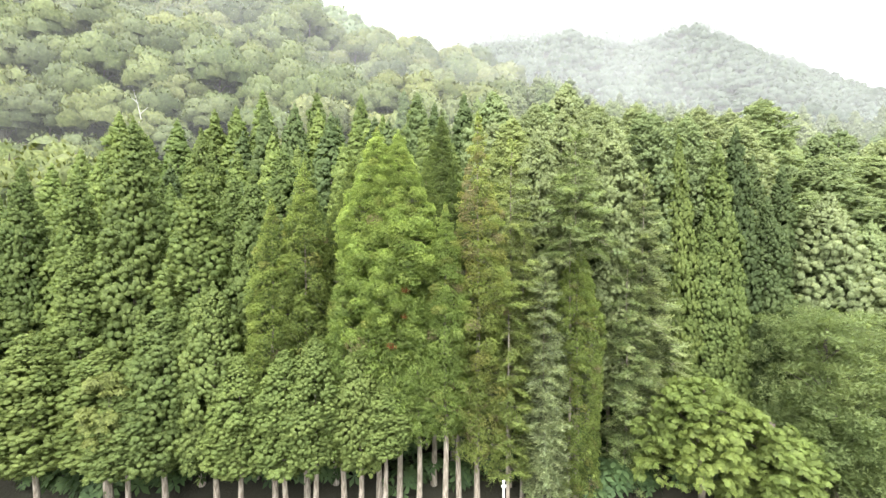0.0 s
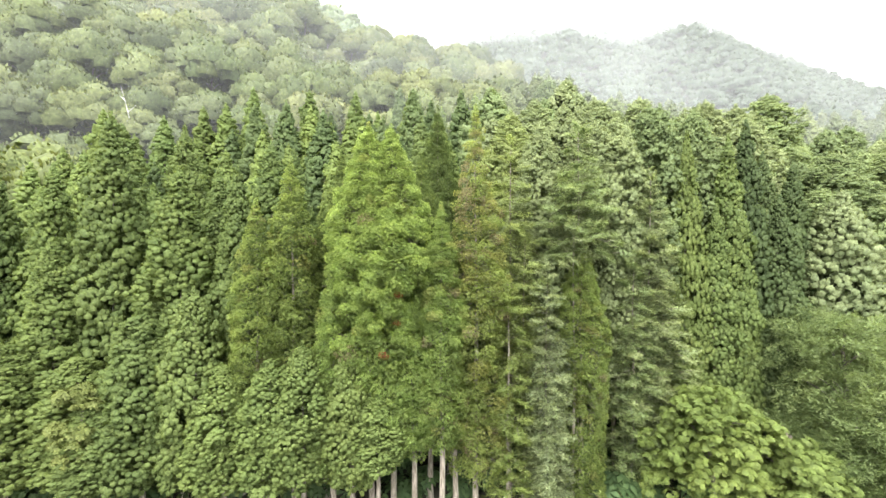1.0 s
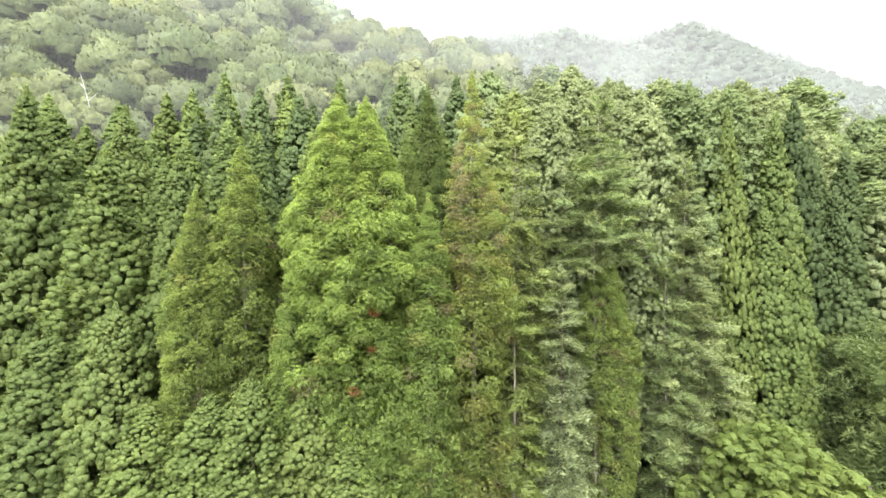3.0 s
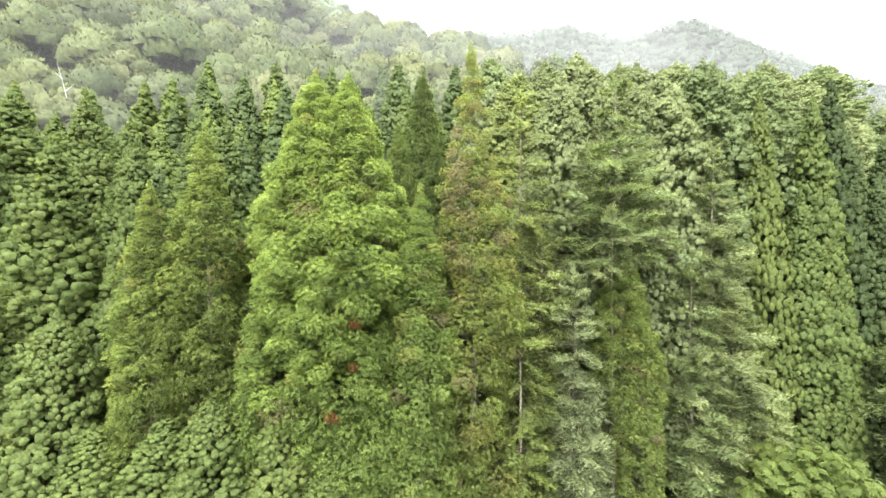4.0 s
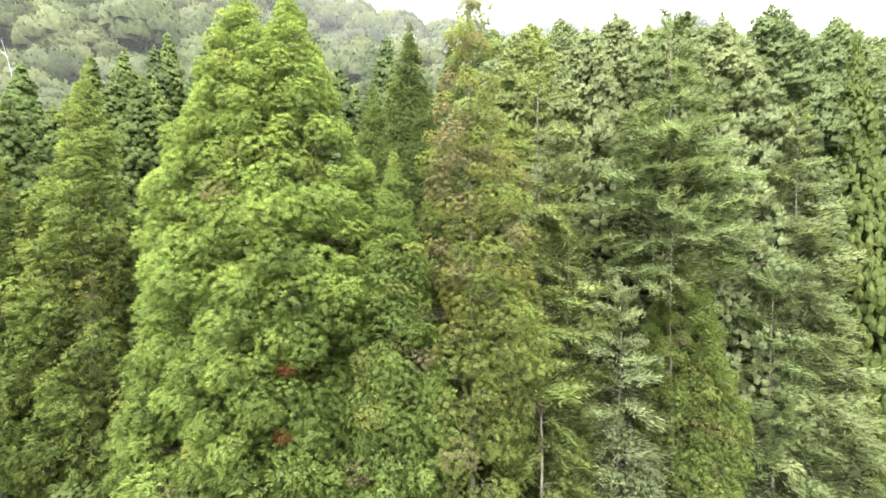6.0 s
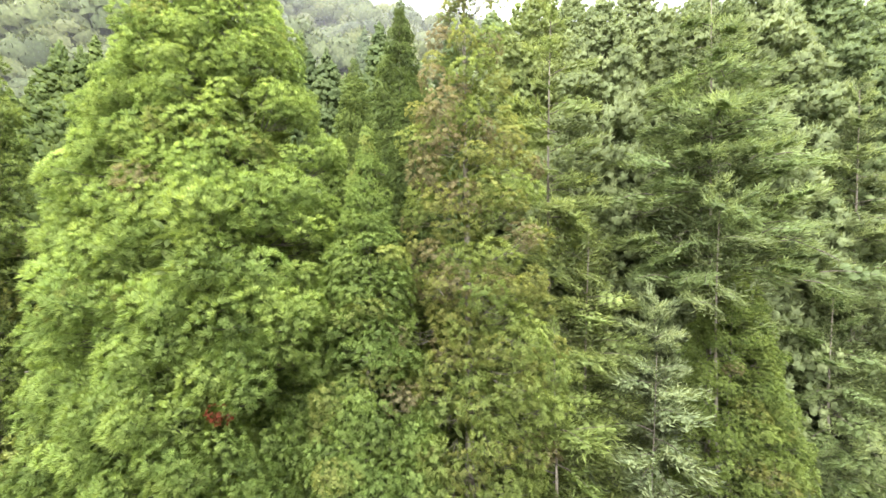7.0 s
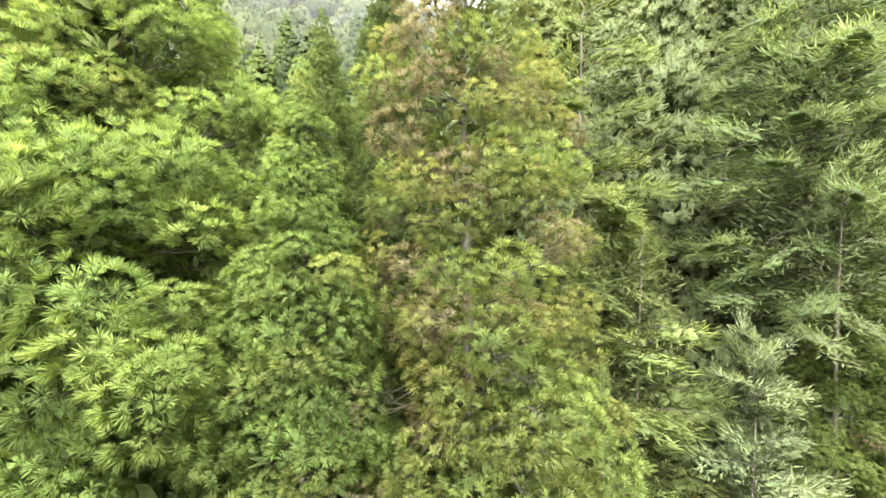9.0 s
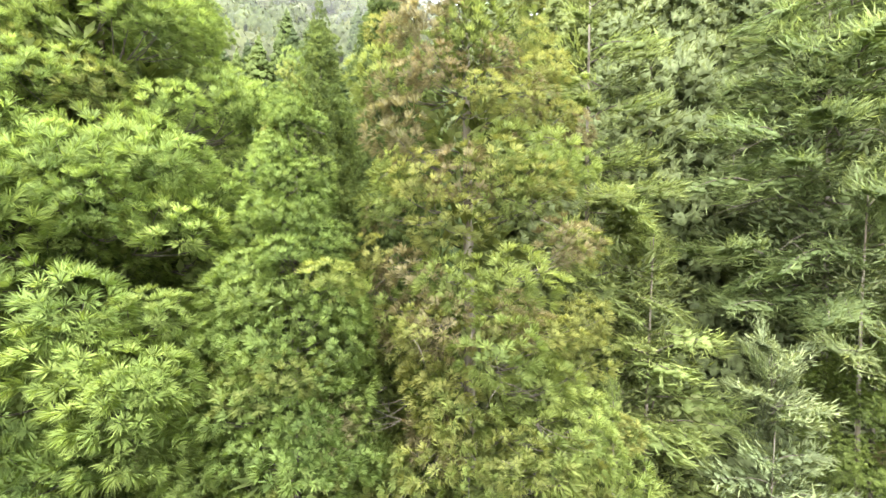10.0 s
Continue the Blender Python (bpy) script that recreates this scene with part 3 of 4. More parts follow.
def larch(x, y, top, radius, color, low, full=0.65, girth=0.13, name="larch_tree", label="", meshes=None, tier=0.88, size=1.0, rise=6.0, droop=0.16):
    """A larch or fir at the forest's edge, plume by plume."""
    g = land_at(x, y)
    rng = np.random.default_rng(int(abs(x * 311 + y * 77 + top * 13)))
    tree = tagged(new(name), label or "pale green larch with feathery layered boughs in the forest", "tree", "larches of the forest edge")
    tree.location = (x, y, g)
    part("trunk", trunk_mesh(top - g - (1.4 if name == 'fir_tree' else 0.4), girth, rng, BARK), tree)
    meshes = meshes or L_FINE_MESH
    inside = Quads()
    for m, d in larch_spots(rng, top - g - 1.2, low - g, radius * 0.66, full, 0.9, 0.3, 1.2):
        inside.lay(L_SHADE_FILL[rng.integers(len(L_SHADE_FILL))], m, rng.uniform(), 0.5)
    # half the crown's colour, standing in for shade among the plumes
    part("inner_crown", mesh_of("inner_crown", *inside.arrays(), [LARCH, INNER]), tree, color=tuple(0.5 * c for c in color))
    for m, d in larch_spots(rng, top - g, low - g, radius, full, tier, 0.3, size, rise, droop):
        part("bough", meshes[rng.integers(len(meshes))], tree, m, color=tuple(np.array(color) * rng.uniform(0.74, 1.2)))
    for i in range(int((top - low) * 1.6)):
        d = (top - low) * rng.uniform(0.15, 1.0)
        a = rng.uniform(math.pi * 0.95, math.pi * 2.05)
        k = radius * min(1, (d / (full * (top - low))) ** 0.85) / 1.5 * rng.uniform(0.5, 0.85)
        part("limb", DEAD_TWIGS[i % 4], tree, pose(0, 0, top - g - d, rng.uniform(0, 14), 0, math.degrees(a) - 90) @ Matrix.Diagonal((k, k, k, 1)))
    return tree


def larch_crown(r2, height, radius, full, kinds, puff):
    """A whole larch crown in one mesh, its underside at z = 0: loose, ragged boughs in a rounded cone."""
    q = shade_crown(Quads(), r2, height - 0.5, 0.0, radius, 0.6, full, 0.9)
    for a, m, d in cedar_spots(r2, height, 0.0, radius, puff, 0.6, full, 1.0, 1.5):
        q.lay(kinds[r2.integers(len(kinds))], m, r2.uniform(), 0.5, way=(0.8 * math.cos(a), 0.8 * math.sin(a), 0.6))
    return q.arrays()


LARCH_CROWNS = [mesh_of("crown", *larch_crown(np.random.default_rng(70 + i), 20.0, 2.9, 0.4, L_MIDDLE, 1.05), [LARCH, INNER]) for i in range(5)]


def far_larch(x, y, top, radius, color, low, i):
    g = land_at(x, y)
    rng = np.random.default_rng(int(abs(x * 311 + y * 77 + top * 13)))
    tree = tagged(new("larch_tree"), "pale feathery larch standing in the forest", "tree", "larches of the forest edge")
    tree.location = (x, y, g)
    part("trunk", trunk_mesh(top - g - 0.4, 0.16, rng, BARK, sides=6), tree)
    part("crown", LARCH_CROWNS[i % 5], tree, pose(0, 0, low - g, 0, 0, rng.uniform(0, 360)) @ Matrix.Diagonal((radius / 2.6, radius / 2.6, (top - low) / 20.0, 1)), color=tuple(np.array(color) * 0.85 * rng.uniform(0.92, 1.08)))
    return tree


def broad_crown(rng, radius, height, lobes, per_lobe, kinds, size):
    """A lobed, uneven crown of leaf clumps, its underside at z = 0."""
    q = Quads()
    w = sphere_ways(lobes, rng, -0.1)
    for i in range(lobes):
        c0 = w[i] * np.array([radius, radius, height]) * 0.62 + np.array([0, 0, height * 0.35])
        lr = radius * rng.uniform(0.34, 0.55)
        shade = rng.uniform()
        for s in sphere_ways(per_lobe, rng, -0.35):
            p = c0 + s * lr * np.array([1, 1, 0.75]) * rng.uniform(0.8, 1.08)
            k = size * rng.uniform(0.8, 1.25)
            m = pose(*p, rng.uniform(-25, 25), rng.uniform(-25, 25), rng.uniform(0, 360)) @ Matrix.Diagonal((k, k, k, 1))
            q.lay(kinds[rng.integers(len(kinds))], m, shade, 0.6)
    return q.arrays()


def limbs(rng, height, radius, r0, n=7):
    q = Quads()
    z = np.linspace(-0.5, height * 0.8, 8)
    v = tube(np.stack([0.15 * np.sin(z), 0.1 * np.cos(z * 1.3), z], 1), r0 * (1 - 0.8 * np.clip(z / height, 0, 1)), 7)
    q.add(v, (0, 0, 0))
    for i in range(n):
        a, h = i * 2.4 + rng.uniform(0, 0.5), height * rng.uniform(0.35, 0.7)
        e = np.array([math.cos(a), math.sin(a), 0]) * radius * 0.5 + np.array([0, 0, h + height * 0.12])
        s = np.linspace(0, 1, 5)[:, None]
        v = tube(np.array([0, 0, h]) * (1 - s) + e * s + np.array([0, 0, 0.4]) * np.sin(s * 3), r0 * 0.4 * (1.1 - s[:, 0]), 5)
        q.add(v, (0, 0, 0))
    return q.arrays()


# ---- ground and mist ----


def grid_mesh(name, xs, ys, zs, material):
    v = np.stack([np.repeat(xs[None], len(ys), 0), np.repeat(ys[:, None], len(xs), 1), zs], 2)
    me = bpy.data.meshes.new(name)
    nx = len(xs)
    faces = [(j * nx + i, j * nx + i + 1, (j + 1) * nx + i + 1, (j + 1) * nx + i) for j in range(len(ys) - 1) for i in range(nx - 1)]
    me.from_pydata(v.reshape(-1, 3).tolist(), [], faces)
    me.shade_smooth()
    me.materials.append(material)
    return me


gx = np.sinh(np.linspace(-4.2, 4.2, 130)) * 60
gy = np.concatenate([np.linspace(-1800, -60, 14), np.linspace(-50, 30, 20), np.arange(33, 150, 4.0), np.arange(152, 480, 8.0), np.linspace(490, 2600, 16)])
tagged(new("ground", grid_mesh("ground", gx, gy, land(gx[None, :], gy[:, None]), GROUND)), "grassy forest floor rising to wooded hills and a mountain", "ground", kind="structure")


def mist(name, x0, x1, y, z0, z1, material, bow=0.15, label=""):
    xs, zs = np.linspace(x0, x1, 24), np.linspace(z0, z1, 8)
    X, Z = np.meshgrid(xs, zs)
    Y = y + bow * (X * X) / (abs(x1) + 1) * -0.3 + 3 * np.sin(X * 0.03) + 0.05 * (Z - z0)
    me = bpy.data.meshes.new(name)
    n = len(xs)
    me.from_pydata(np.stack([X, Y, Z], 2).reshape(-1, 3).tolist(), [], [(j * n + i, j * n + i + 1, (j + 1) * n + i + 1, (j + 1) * n + i) for j in range(len(zs) - 1) for i in range(n - 1)])
    me.shade_smooth()
    me.materials.append(material)
    return tagged(new(name, me), label or "thin white mist drifting over the wooded mountain", "mist", kind="stuff")


mist("mist", -110, 130, 58, -3, 200, mist_material("faint_mist", 0.085, 0.012, -400, -100), label="faint mist hanging between the trees")
mist("mist", -160, 200, 92, 10, 240, mist_material("light_mist", 0.1, 0.012, -400, -100), label="faint mist hanging over the wooded slope")
mist("mist", -160, 260, 160, 20, 300, mist_material("thin_mist", 0.07, 0.01, -200, 60))
mist("mist", -260, 520, 285, 20, 420, mist_material("hill_mist", 0.14, 0.012, -150, 220))
mist("mist", -300, 640, 425, 150, 520, mist_material("peak_cloud", 0.95, 0.014, 165, 245))

# ---- cedars at the forest's edge ----
LIME, GREEN, DARK, OLIVE, BROWN = (0.136, 0.184, 0.05), (0.119, 0.164, 0.047), (0.09, 0.127, 0.045), (0.2, 0.266, 0.072), (0.235, 0.3, 0.082)
PALE, LARCHG, YELLOW, SILVER = (0.235, 0.288, 0.122), (0.195, 0.255, 0.1), (0.25, 0.31, 0.105), (0.25, 0.305, 0.138)
BRIGHT, FRESH = (0.245, 0.335, 0.09), (0.22, 0.305, 0.084)
DUSKY = (0.195, 0.25, 0.07)

twin = near_cedar(-2.8, 27.9, 22.2, 2.6, BRIGHT, 3.6, 0.008, dome=0.68, full=0.42, label="broad bright green cedar with a few withered red sprays")
near_cedar(-4.2, 28.2, 22.4, 2.7, BRIGHT, 3.6, 0.006, dome=0.68, full=0.42)
near_cedar(2.2, 27.7, 23.3, 1.85, BROWN, 1.5, 0.06, dome=0.7, full=0.5, puff=0.8, label="tall cedar with browning sprays and a bare upper trunk", wilted=(1.6, 9.0))
near_cedar(0.15, 26.9, 17.5, 1.35, FRESH, 3.4, 0.02, dome=0.62, full=0.45, puff=0.75)
near_cedar(1.0, 27.9, 15.0, 1.3, DUSKY, 3.2, 0.03, puff=0.8)
near_cedar(-1.5, 27.2, 13.8, 1.5, FRESH, 3.2, 0.01, puff=0.85)
near_cedar(-6.2, 27.0, 14.6, 1.45, FRESH, 2.4, 0.005, puff=0.75, full=0.7)
near_cedar(-9.0, 28.6, 20.4, 2.05, OLIVE, 2.6, 0.012, full=0.45)
near_cedar(-10.8, 27.7, 17.8, 1.7, OLIVE, 2.4, 0.02, full=0.45, puff=0.85)
near_cedar(8.9, 28.9, 14.7, 1.5, OLIVE, -1.5, 0.012, dome=0.4, full=0.3, puff=0.65, label="round-topped dark olive cedar on the forest edge")
for x, y, z, k in ((-2.2, 25.6, 12.4, 0.5), (-2.25, 25.4, 10.9, 0.4), (-2.95, 25.1, 9.2, 0.55)):
    part("dead_bough", WILTED_MESH[0], twin, pose(x - twin.location.x, y - twin.location.y, z - twin.location.z, 0, 0, 180) @ Matrix.Diagonal((k, k, k, 1)), "withered red spray", (0.26, 0.07, 0.035))

EDGE_CEDARS = (
    # x, y, top, radius, colour, crown's foot
    (-7.4, 30.0, 17.5, 1.8, GREEN, 3.4), (-12.6, 34.9, 22.5, 2.6, GREEN, 6), (-13.2, 30.6, 20.1, 2.0, GREEN, 3.4),
    (-16.8, 30.2, 20.0, 2.8, LIME, 1.9), (-22.4, 31.9, 23.9, 2.6, GREEN, 3.0), (-28.5, 34.3, 20.9, 2.5, LIME, 2),
    (-19.4, 35.5, 24.0, 2.1, GREEN, 8), (-26.0, 38.0, 24.7, 3.0, GREEN, 7),
    (-24.6, 29.6, 15.4, 2.2, LIME, 1.9), (-31.5, 33.0, 20.8, 2.0, GREEN, 3), (-35.0, 33.0, 19.5, 2.4, GREEN, 4),
    (-21.6, 27.8, 8.6, 2.4, LIME, 1.5), (-25.6, 27.2, 9.6, 2.5, LIME, 1.5), (-29.5, 28.0, 12.0, 2.5, GREEN, 1.9),
    (-17.6, 27.4, 11.4, 2.3, GREEN, 1.5), (-14.4, 27.4, 12.5, 2.1, GREEN, 1.5), (-12.4, 26.6, 8.4, 1.9, LIME, 1.5), (-19.3, 26.6, 7.0, 2.0, GREEN, 1.5),
    (-9.6, 26.4, 8.8, 1.9, LIME, 1.7), (-34.0, 29.0, 14.0, 2.8, GREEN, 2.1), (-7.7, 26.3, 9.6, 1.8, LIME, 2.1), (-5.0, 26.4, 9.6, 1.6, LIME, 1.9), (-3.5, 26.3, 7.4, 1.6, LIME, 2.8),
    (-0.1, 38.5, 26.4, 2.1, GREEN, 8), (0.7, 32.0, 20.4, 1.8, GREEN, 6), (-1.3, 33.5, 21.5, 2.0, LIME, 6), (-0.6, 30.2, 18.6, 1.6, GREEN, 6),
    (-7.0, 33.5, 21.5, 2.0, GREEN, 6), (-16.4, 34.5, 20.5, 2.0, GREEN, 6), (-10.3, 33.0, 21.6, 2.0, GREEN, 6), (-4.6, 34.0, 21.8, 2.0, GREEN, 7),
    (17.1, 32.0, 22.6, 1.5, LIME, 2), (22.6, 34.1, 23.8, 2.0, DARK, 2), (20.4, 32.7, 22.5, 1.9, GREEN, 2),
    (28.0, 36.4, 21.2, 2.1, DARK, 2), (24.8, 33.6, 18.4, 1.9, DARK, 2), (18.9, 31.6, 17.6, 1.7, GREEN, 2), (25.6, 36.5, 22.0, 1.9, DARK, 4),
)
for i, (x, y, top, radius, color, low) in enumerate(EDGE_CEDARS):
    edge_cedar(x, y, top, radius, color, low, i)

# ---- larches and a fir at the forest's edge ----
for x, y, top, radius, color, low, full in (
    (9.0, 30.0, 22.8, 3.2, LARCHG, 14.2, 0.85), (14.2, 31.2, 20.2, 3.0, PALE, 1, 0.6), (4.7, 30.3, 22.2, 2.1, YELLOW, 6, 0.55),
    (12.8, 30.4, 14.4, 2.1, LARCHG, -1.5, 0.5), (8.3, 28.5, 16.6, 0.9, PALE, 13.2, 0.9), (5.4, 29.3, 16.0, 1.6, YELLOW, 4, 0.5), (4.1, 27.5, 13.7, 1.3, DUSKY, 0, 0.5),
):
    larch(x, y, top, radius, (color[0] * 1.08, color[1] * 1.08, color[2] * 1.0), low, full)
larch(6.5, 28.0, 14.2, 1.45, SILVER, -2.0, 0.5, 0.08, "fir_tree", "silvery green young fir with drooping boughs", F_FINE_MESH, 0.42, 1.0, 4.0, 0.25)
for i, (x, y, top, radius, color) in enumerate((
    (17.2, 36.0, 25.8, 2.6, LARCHG), (13.3, 37.5, 26.4, 3.0, PALE), (8.2, 40.2, 27.5, 3.0, PALE), (34.3, 40.0, 22.9, 4.0, LARCHG),
    (35.6, 49.7, 31.0, 4.0, LARCHG), (30.2, 46.7, 29.0, 3.6, PALE), (24.0, 42.5, 27.8, 3.4, PALE), (31.0, 37.5, 19.6, 3.2, LARCHG),
    (38.0, 36.0, 18.5, 4.0, LARCHG), (11.5, 34.6, 24.3, 2.6, PALE), (20.5, 38.5, 26.2, 2.8, PALE), (5.6, 36.0, 25.4, 2.6, YELLOW),
    (42.0, 43.0, 23.5, 4.0, LARCHG), (7.3, 33.4, 23.8, 2.3, PALE), (15.5, 34.2, 25.2, 2.6, LARCHG), (12.6, 33.0, 24.2, 2.3, PALE), (19.6, 35.6, 25.4, 2.5, LARCHG), (22.5, 39.0, 27.0, 3.0, PALE), (9.8, 36.5, 26.0, 2.6, PALE), (18.5, 42.5, 28.4, 3.1, PALE), (14.5, 43.0, 28.6, 3.0, PALE), (27.0, 40.5, 26.2, 3.0, PALE),
)):
    far_larch(x, y, top, radius, color, land_at(x, y) + (5 if x < 28 else 3), i)


# ---- broadleaf trees at the clearing ----
def broadleaf(x, y, top, radius, color, name, label, material, kinds, lobes, per_lobe, size, low):
    g = land_at(x, y)
    rng = np.random.default_rng(int(abs(x * 37 + y * 11)))
    tree = tagged(new(name), label, "tree")
    tree.location = (x, y, g)
    part("trunk", mesh_of("trunk", *limbs(rng, top - g, radius, 0.22), [TWIG]), tree)
    part("crown", mesh_of("crown", *broad_crown(rng, radius, (top - low) * 0.75, lobes, per_lobe, kinds, size), [material, TWIG]), tree, pose(0, 0, low - g), color=color)
    return tree


broadleaf(16.4, 27.6, 8.0, 3.7, (0.136, 0.18, 0.042), "chestnut_tree", "bright green chestnut with large drooping leaves", BROAD, B_FINE, 22, 30, 0.72, -1.6)
broadleaf(20.4, 26.8, 5.6, 3.2, (0.128, 0.172, 0.042), "chestnut_tree", "bright green chestnut with large drooping leaves", BROAD, B_FINE, 20, 26, 0.72, -3.0)
broadleaf(-20.0, 26.0, 8.6, 1.5, (0.16, 0.185, 0.05), "broadleaf_tree", "small tree with yellowing leaves and bare twigs among cedars", BROAD, B_MEDIUM, 14, 16, 0.75, 2.2)


# ---- the plantation behind, in rows up the slope ----
rng = np.random.default_rng(21)


def crown_set(kind, n):
    """Crowns of trees 18 m high, their feet at z = 0."""
    out = []
    for i in range(n):
        r2 = np.random.default_rng(300 + i)
        if kind == "cedar":
            v, c, m = cedar_crown(r2, 11.0, 0.0, 2.1, 0.75, 0.75, 1.0, COARSE, 0.6)
        else:
            v, c, m = larch_crown(r2, 12.0, 2.9, 0.6, L_COARSE, 1.15)
        out.append(mesh_of("crown", v + np.array([0, 0, 7.0 if kind == "cedar" else 6.0]), c, m, [CEDAR, INNER] if kind == "cedar" else [LARCH, INNER]))
    return out


FAR_TRUNK = trunk_mesh(17.5, 0.2, rng, BARK, sides=6)
SETS = {"cedar": crown_set("cedar", 6), "larch": crown_set("larch", 6)}
taken = [(o.location.x, o.location.y) for o in scene.objects if o.parent is None and o.name.split(".")[0] in ("cedar_tree", "larch_tree", "fir_tree")]
for row in range(10):
    y0 = 34.5 + row * 3.4
    for col in range(37):
        x = -52 + col * 3.3 + rng.uniform(-0.8, 0.8) + (row % 2) * 1.5
        y = y0 + rng.uniform(-0.8, 0.8)
        if min((x - a) ** 2 + (y - b) ** 2 for a, b in taken) < 5.0:
            continue
        kind = "cedar" if x < 3 + 0.1 * (y - 33) else "larch"
        if kind == "cedar" and (y > 63 or x < -38 or y > 66 + 0.5 * x):
            continue
        if kind == "larch" and (y > 66 or rng.uniform() < 0.5 or x > 66):
            continue
        h = rng.uniform(15.5, 20.0) * (1.1 if kind == "larch" else 1.0)
        k = h / 18.0
        t = tagged(new(kind + "_tree"), "slender green cedar standing in the plantation" if kind == "cedar" else "pale feathery larch standing in the forest", "tree",
                   "cedars of the plantation" if kind == "cedar" else "larches of the forest edge")
        t.matrix_basis = pose(x, y, land_at(x, y), 0, 0, rng.uniform(0, 360)) @ Matrix.Diagonal((k * rng.uniform(0.9, 1.1),) * 2 + (k, 1))
        base = np.array(((GREEN, DARK, LIME)[rng.integers(3)]) if kind == "cedar" else ((PALE, LARCHG)[rng.integers(2)]))
        part("trunk", FAR_TRUNK, t)
        part("crown", SETS[kind][rng.integers(6)], t, color=tuple(base * (1.15 if kind == "cedar" else 0.85) * rng.uniform(0.85, 1.15)))

# ---- broadleaf wood on the hill ----
def dome_crown(r2, radius, height, lobes, per, size, slim=0.55, lobe=(0.34, 0.52), far=(0.5, 0.68)):
    """A round lobed crown of leafy shingles with loose leaves at its outline, its underside at z = 0."""
    q = Quads()
    w = even_ways(lobes, r2, -0.15)
    for i in range(lobes):
        c0 = w[i] * np.array([radius, radius, height]) * r2.uniform(*far) + np.array([0, 0, height * 0.3])
        lr = radius * r2.uniform(*lobe)
        shade = r2.uniform()
        v, c = ball(r2, 3, 7, np.array([lr, lr, lr * 0.8]) * 0.9, -0.6, 0.14, shade, 0.45, c0)
        c[:, :, 3:] = 2.2 * unit(c[:, :, 3:] / 2.2 + 1.1 * w[i])
        q.add(v, c)
        e = even_ways(per, r2, -0.4)
        q.add(*blades(c0 + e * lr * 0.78, e * 0.6 + r2.normal(size=e.shape) * 0.5 + np.array([0, 0, 0.45]), size, size * slim, r2, tuft=np.clip(shade + r2.uniform(-0.3, 0.3, len(e)), 0, 1), nor=2.2 * unit(e + w[i])))
    return q.arrays()


HILL = []
for i in range(7):
    r2 = np.random.default_rng(500 + i)
    HILL.append(mesh_of("crown", *dome_crown(r2, 4.6, 4.8, 26, 50, 0.5, 0.6, (0.26, 0.42), (0.5, 0.74)), [BROAD]))
HILL_TRUNK = mesh_of("trunk", *limbs(rng, 9.0, 3.0, 0.2, 5), [TWIG])
H_COL = ((0.09, 0.116, 0.037), (0.1, 0.123, 0.04), (0.075, 0.097, 0.035), (0.115, 0.134, 0.044), (0.083, 0.105, 0.039))
for x, y, top, radius, low, color in ((26.0, 29.5, 13.0, 5.2, 0.0, (0.185, 0.245, 0.088)), (24.5, 27.2, 6.8, 3.6, -2.5, (0.15, 0.2, 0.066)), (32.0, 28.5, 10.5, 5.0, -1.0, (0.18, 0.235, 0.085))):
    g = land_at(x, y)
    tree = tagged(new("broadleaf_tree"), "broad soft green tree with fine sprays beside the clearing", "tree")
    tree.location = (x, y, g)
    part("trunk", mesh_of("trunk", *limbs(rng, top - g, radius, 0.22), [TWIG]), tree)
    part("crown", mesh_of("crown", *broad_crown(np.random.default_rng(int(x)), radius, (top - low) * 0.75, 26, 14, [larch_spray(R, 18, 9, 0.15, 0.026, 0.3, 0.3, 0.1, False) for _ in range(5)], 1.7), [LARCH]), tree, pose(0, 0, low - g), color=color)
cells = [(x, y) for y in np.arange(40, 134, 5.8) for x in np.arange(-130, 42, 6.6)] + [(x, y) for y in np.arange(42.9, 66, 5.8) for x in np.arange(-80, -38, 6.6)]
for x, y in cells:
    x, y = x + rng.uniform(-2.2, 2.2), y + rng.uniform(-2, 2)
    if y < 62 and x > -0.9 * (y - 33) - 34 and x > -41:
        continue
    if y < 64 + 0.5 * min(x, 0) or x > 8 + 0.45 * (y - 70) or x < -1.25 * y or (x > -8 and y < 68):
        continue
    k = rng.uniform(0.92, 1.35)
    t = tagged(new("broadleaf_tree"), "round leafy broadleaf tree on the wooded hillside", "tree", "broadleaf trees on the hill")
    t.matrix_basis = pose(x, y, land_at(x, y), 0, 0, rng.uniform(0, 360)) @ Matrix.Diagonal((k, k, k * rng.uniform(0.85, 1.15), 1))
    part("trunk", HILL_TRUNK, t)
    part("crown", HILL[rng.integers(7)], t, pose(0, 0, 1.5 if y < 62 else 4.4), color=tuple(np.array(H_COL[rng.integers(5)]) * rng.uniform(0.8, 1.15)))


# ---- woods farther off, past counting ----
def far_wood(name, spots, shape, color, label, *materials):
    """One joined sheet of small crowns. spots: x, y, z, size."""
    q = Quads()
    for x, y, z, k in spots:
        q.lay(shape[rng.integers(len(shape))], pose(x, y, z, 0, 0, rng.uniform(0, 360)) @ Matrix.Diagonal((k, k, k * rng.uniform(0.85, 1.2), 1)), rng.uniform(), 0.6)
    ob = tagged(new(name, mesh_of(name, *q.arrays(), materials)), label, "woods", kind="stuff")
    ob.color = (*color, 1)
    return ob


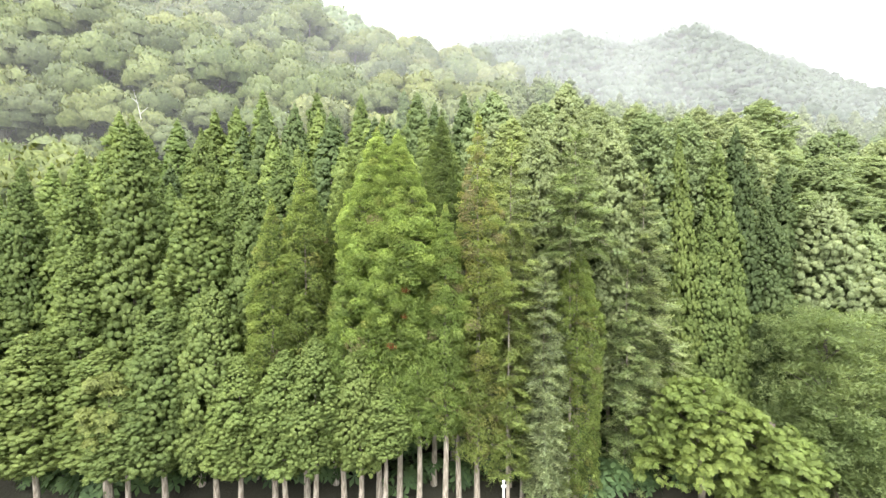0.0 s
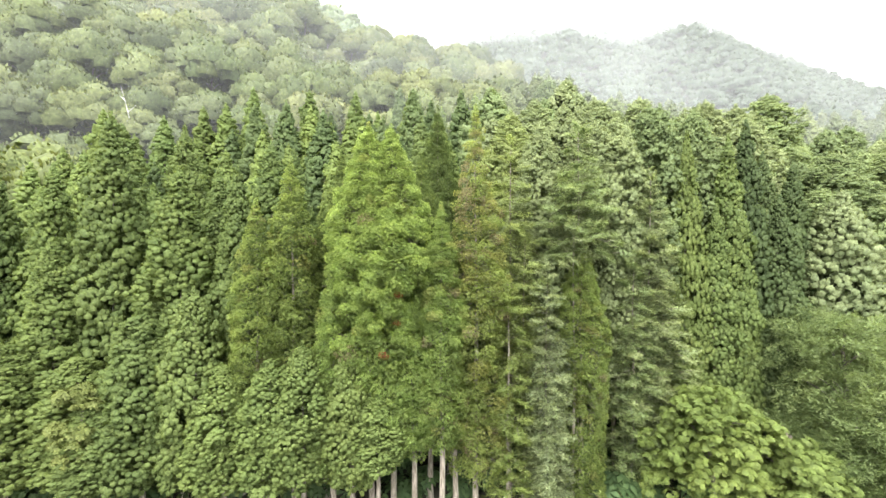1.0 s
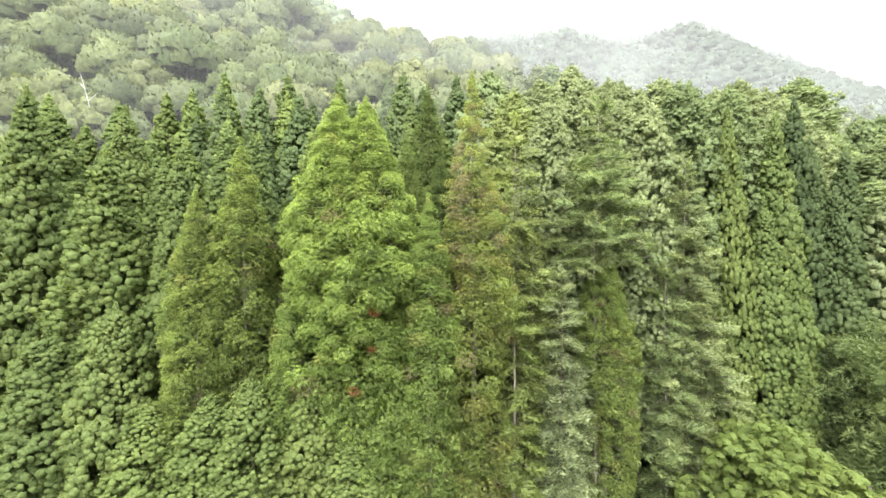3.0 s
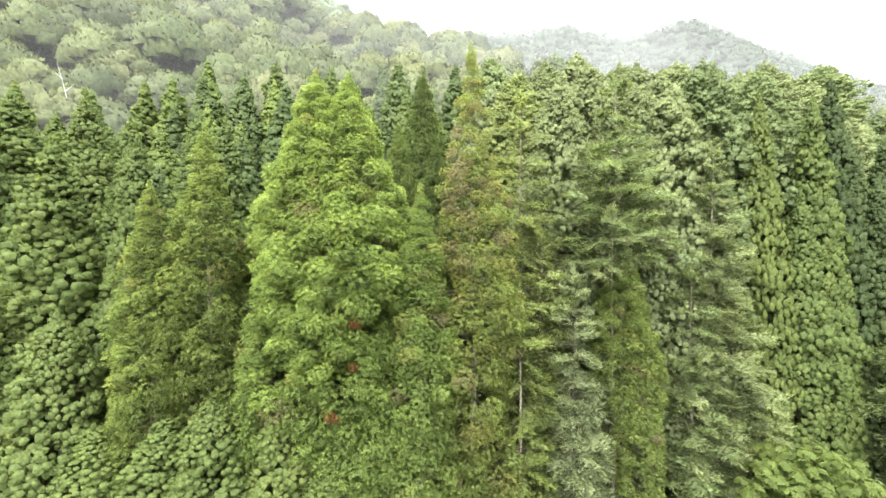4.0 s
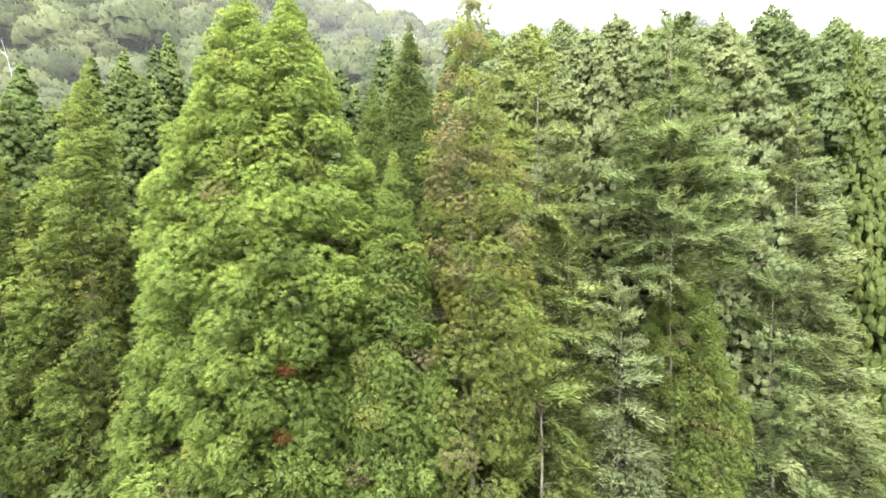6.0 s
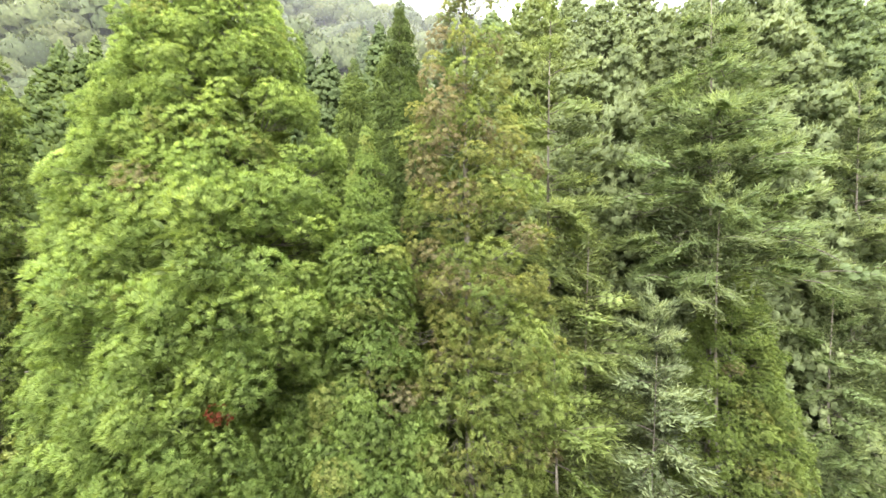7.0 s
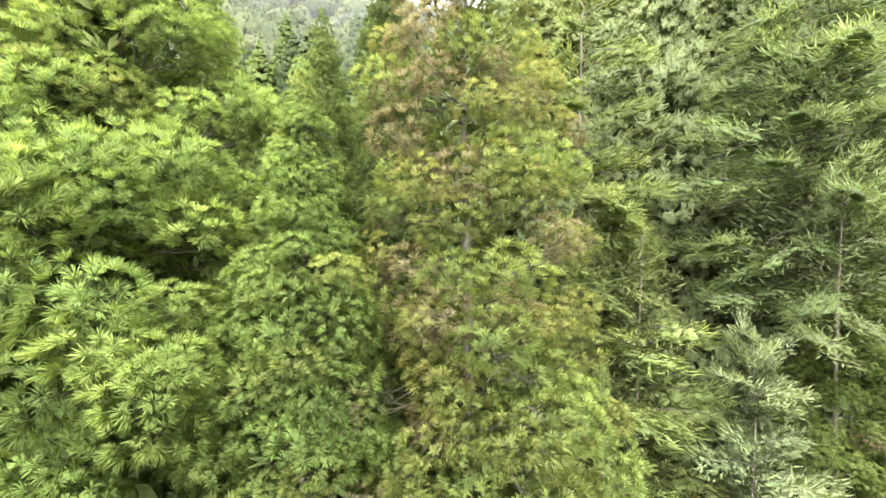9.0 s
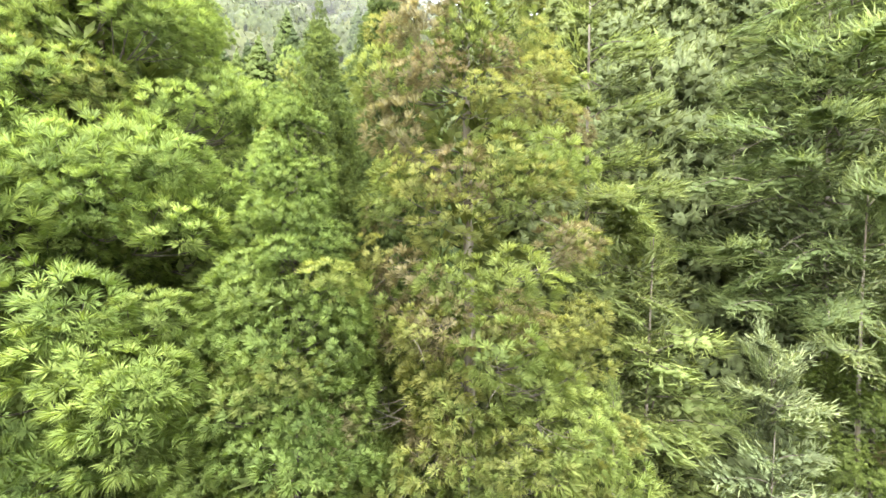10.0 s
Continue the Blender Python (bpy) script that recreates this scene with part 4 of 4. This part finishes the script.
def small_dome(r2):
    q = Quads()
    q.add(*ball(r2, 3, 7, (0.95, 0.95, 0.85), -0.2, 0.16, r2.uniform(), 0.45))
    for i in range(3):
        o = sphere_ways(1, r2, 0.1)[0] * 0.6
        q.add(*ball(r2, 2, 6, (0.5, 0.5, 0.42), -0.1, 0.15, r2.uniform(), 0.5, o))
    w = even_ways(16, r2, -0.1)
    q.add(*blades(w * 0.75, w + 0.6 * r2.normal(size=w.shape), 0.5, 0.3, r2, tuft=r2.uniform(0, 1, 16), nor=w))
    v, c, m = q.arrays()
    n = len(v)
    return v, c, np.zeros(n)


SPIRE_PUFFS = [cedar_bough(R, 5, 4, 0.26, 0.09, 0.22, 0.0, 0.95, (2, 4), -0.2) for _ in range(3)]


def small_spire(r2):
    q = Quads()
    for a, m, d in cedar_spots(r2, 9.0, 0.0, 2.6, 1.7, 0.7, 0.7, 1.0, 1.3):
        q.lay(SPIRE_PUFFS[r2.integers(3)], m, r2.uniform(), 0.5, way=(0.8 * math.cos(a), 0.8 * math.sin(a), 0.6))
    v, c, m = q.arrays()
    return (v + np.array([0, 0, 9.0])) / 18.0, c, m


DOMES = [small_dome(np.random.default_rng(60 + i)) for i in range(5)]
SPIRES = [small_spire(np.random.default_rng(80 + i)) for i in range(5)]
conifers = [(x, y, land_at(x, y), rng.uniform(14, 18)) for x, y in
            ((x + rng.uniform(-1.5, 1.5), y + rng.uniform(-1.5, 1.5)) for y in np.arange(68, 136, 5.0) for x in np.arange(12, 170, 4.4)) if x > 8 + 0.45 * (y - 70) and x < 1.25 * y]
far_wood("larch_wood", conifers, SPIRES, (0.14, 0.172, 0.078), "pale green conifer wood across the valley slope", LARCH)
ridge = [(x, y, land_at(x, y) + 1, rng.uniform(3.2, 5)) for x, y in
         ((x + rng.uniform(-2, 2), y + rng.uniform(-2, 2)) for y in np.arange(140, 222, 6.0) for x in np.arange(-150, 40, 6.0)) if x > -0.75 * y]
far_wood("ridge_wood", ridge, DOMES, (0.11, 0.15, 0.065), "leafy wood on the misty second ridge", BROAD)
peak = [(x, y, land_at(x, y) + 1, rng.uniform(4.2, 7)) for x, y in
        ((x + rng.uniform(-3, 3), y + rng.uniform(-3, 3)) for y in np.arange(225, 462, 7.5) for x in np.arange(-40, 460, 8.5)) if abs(x - 0.5 * y) < 0.6 * y]
far_wood("mountain_wood", peak, DOMES, (0.058, 0.08, 0.046), "dense leafy wood covering the far mountain", BROAD)

# ---- undergrowth ----
SHRUBS = [mesh_of("shrub", *leaf, [BROAD]) for leaf in (leaf_cluster(np.random.default_rng(90 + i), 40, 5, 0.2, 0.1) for i in range(3))]
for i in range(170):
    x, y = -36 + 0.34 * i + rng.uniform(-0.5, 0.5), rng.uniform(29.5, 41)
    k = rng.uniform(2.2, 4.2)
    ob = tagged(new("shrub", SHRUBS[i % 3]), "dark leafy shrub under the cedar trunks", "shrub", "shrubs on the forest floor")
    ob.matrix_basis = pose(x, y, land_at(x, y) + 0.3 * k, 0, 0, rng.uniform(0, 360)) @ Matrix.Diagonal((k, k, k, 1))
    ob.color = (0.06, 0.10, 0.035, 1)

# ---- single things ----


def snag():
    """A bleached dead tree with a few broken limbs."""
    x, y = -41.6, 60.4
    g = land_at(x, y)
    q = Quads()
    s = np.linspace(0, 1, 10)
    q.add(tube(np.stack([0.9 * np.sin(s * 2.6) - 0.9 * s * s, 0.3 * np.sin(s * 4), s * (35.6 - g)], 1), 0.17 * (1.08 - s), 7), (0, 0, 0))
    for f, a, n in ((0.55, 0.4, 1.6), (0.68, 2.6, 1.3), (0.78, 0.2, 1.1), (0.88, 3.0, 0.9)):
        o = np.array([0.9 * math.sin(f * 2.6) - 0.9 * f * f, 0, f * (35.6 - g)])
        t = np.linspace(0, 1, 4)[:, None]
        q.add(tube(o + t * np.array([math.cos(a), math.sin(a) * 0.3, 0.9]) * n, 0.07 * (1.1 - t[:, 0]), 5), (0, 0, 0))
    ob = tagged(new("dead_tree", mesh_of("dead_tree", *q.arrays(), [DEADWOOD])), "bleached bare dead tree among leafy crowns", "tree")
    ob.location = (x, y, g)



def marker_post(x, y, top):
    """A white post with a bevelled cap and a small plate."""
    g = land_at(x, y)
    post = tagged(new("marker_post"), "white painted marker post standing by the forest edge", "post")
    post.location = (x, y, g)
    for name, size, z in (("shaft", (0.1, 0.1, top - g), 0.0), ("cap", (0.15, 0.15, 0.05), top - g + 0.002), ("plate", (0.26, 0.025, 0.16), top - g - 0.3)):
        bm = bmesh.new()
        bmesh.ops.create_cube(bm, size=1.0)
        for v in bm.verts:
            v.co = Vector((v.co.x * size[0], v.co.y * size[1] - (0.066 if name == "plate" else 0), (v.co.z + 0.5) * size[2] + z))
        bmesh.ops.bevel(bm, geom=bm.edges[:], offset=0.008, segments=2, affect="EDGES")
        me = bpy.data.meshes.new(name)
        bm.to_mesh(me)
        me.materials.append(WHITE)
        part(name, me, post)


marker_post(3.5, 25.0, 1.4)
snag()
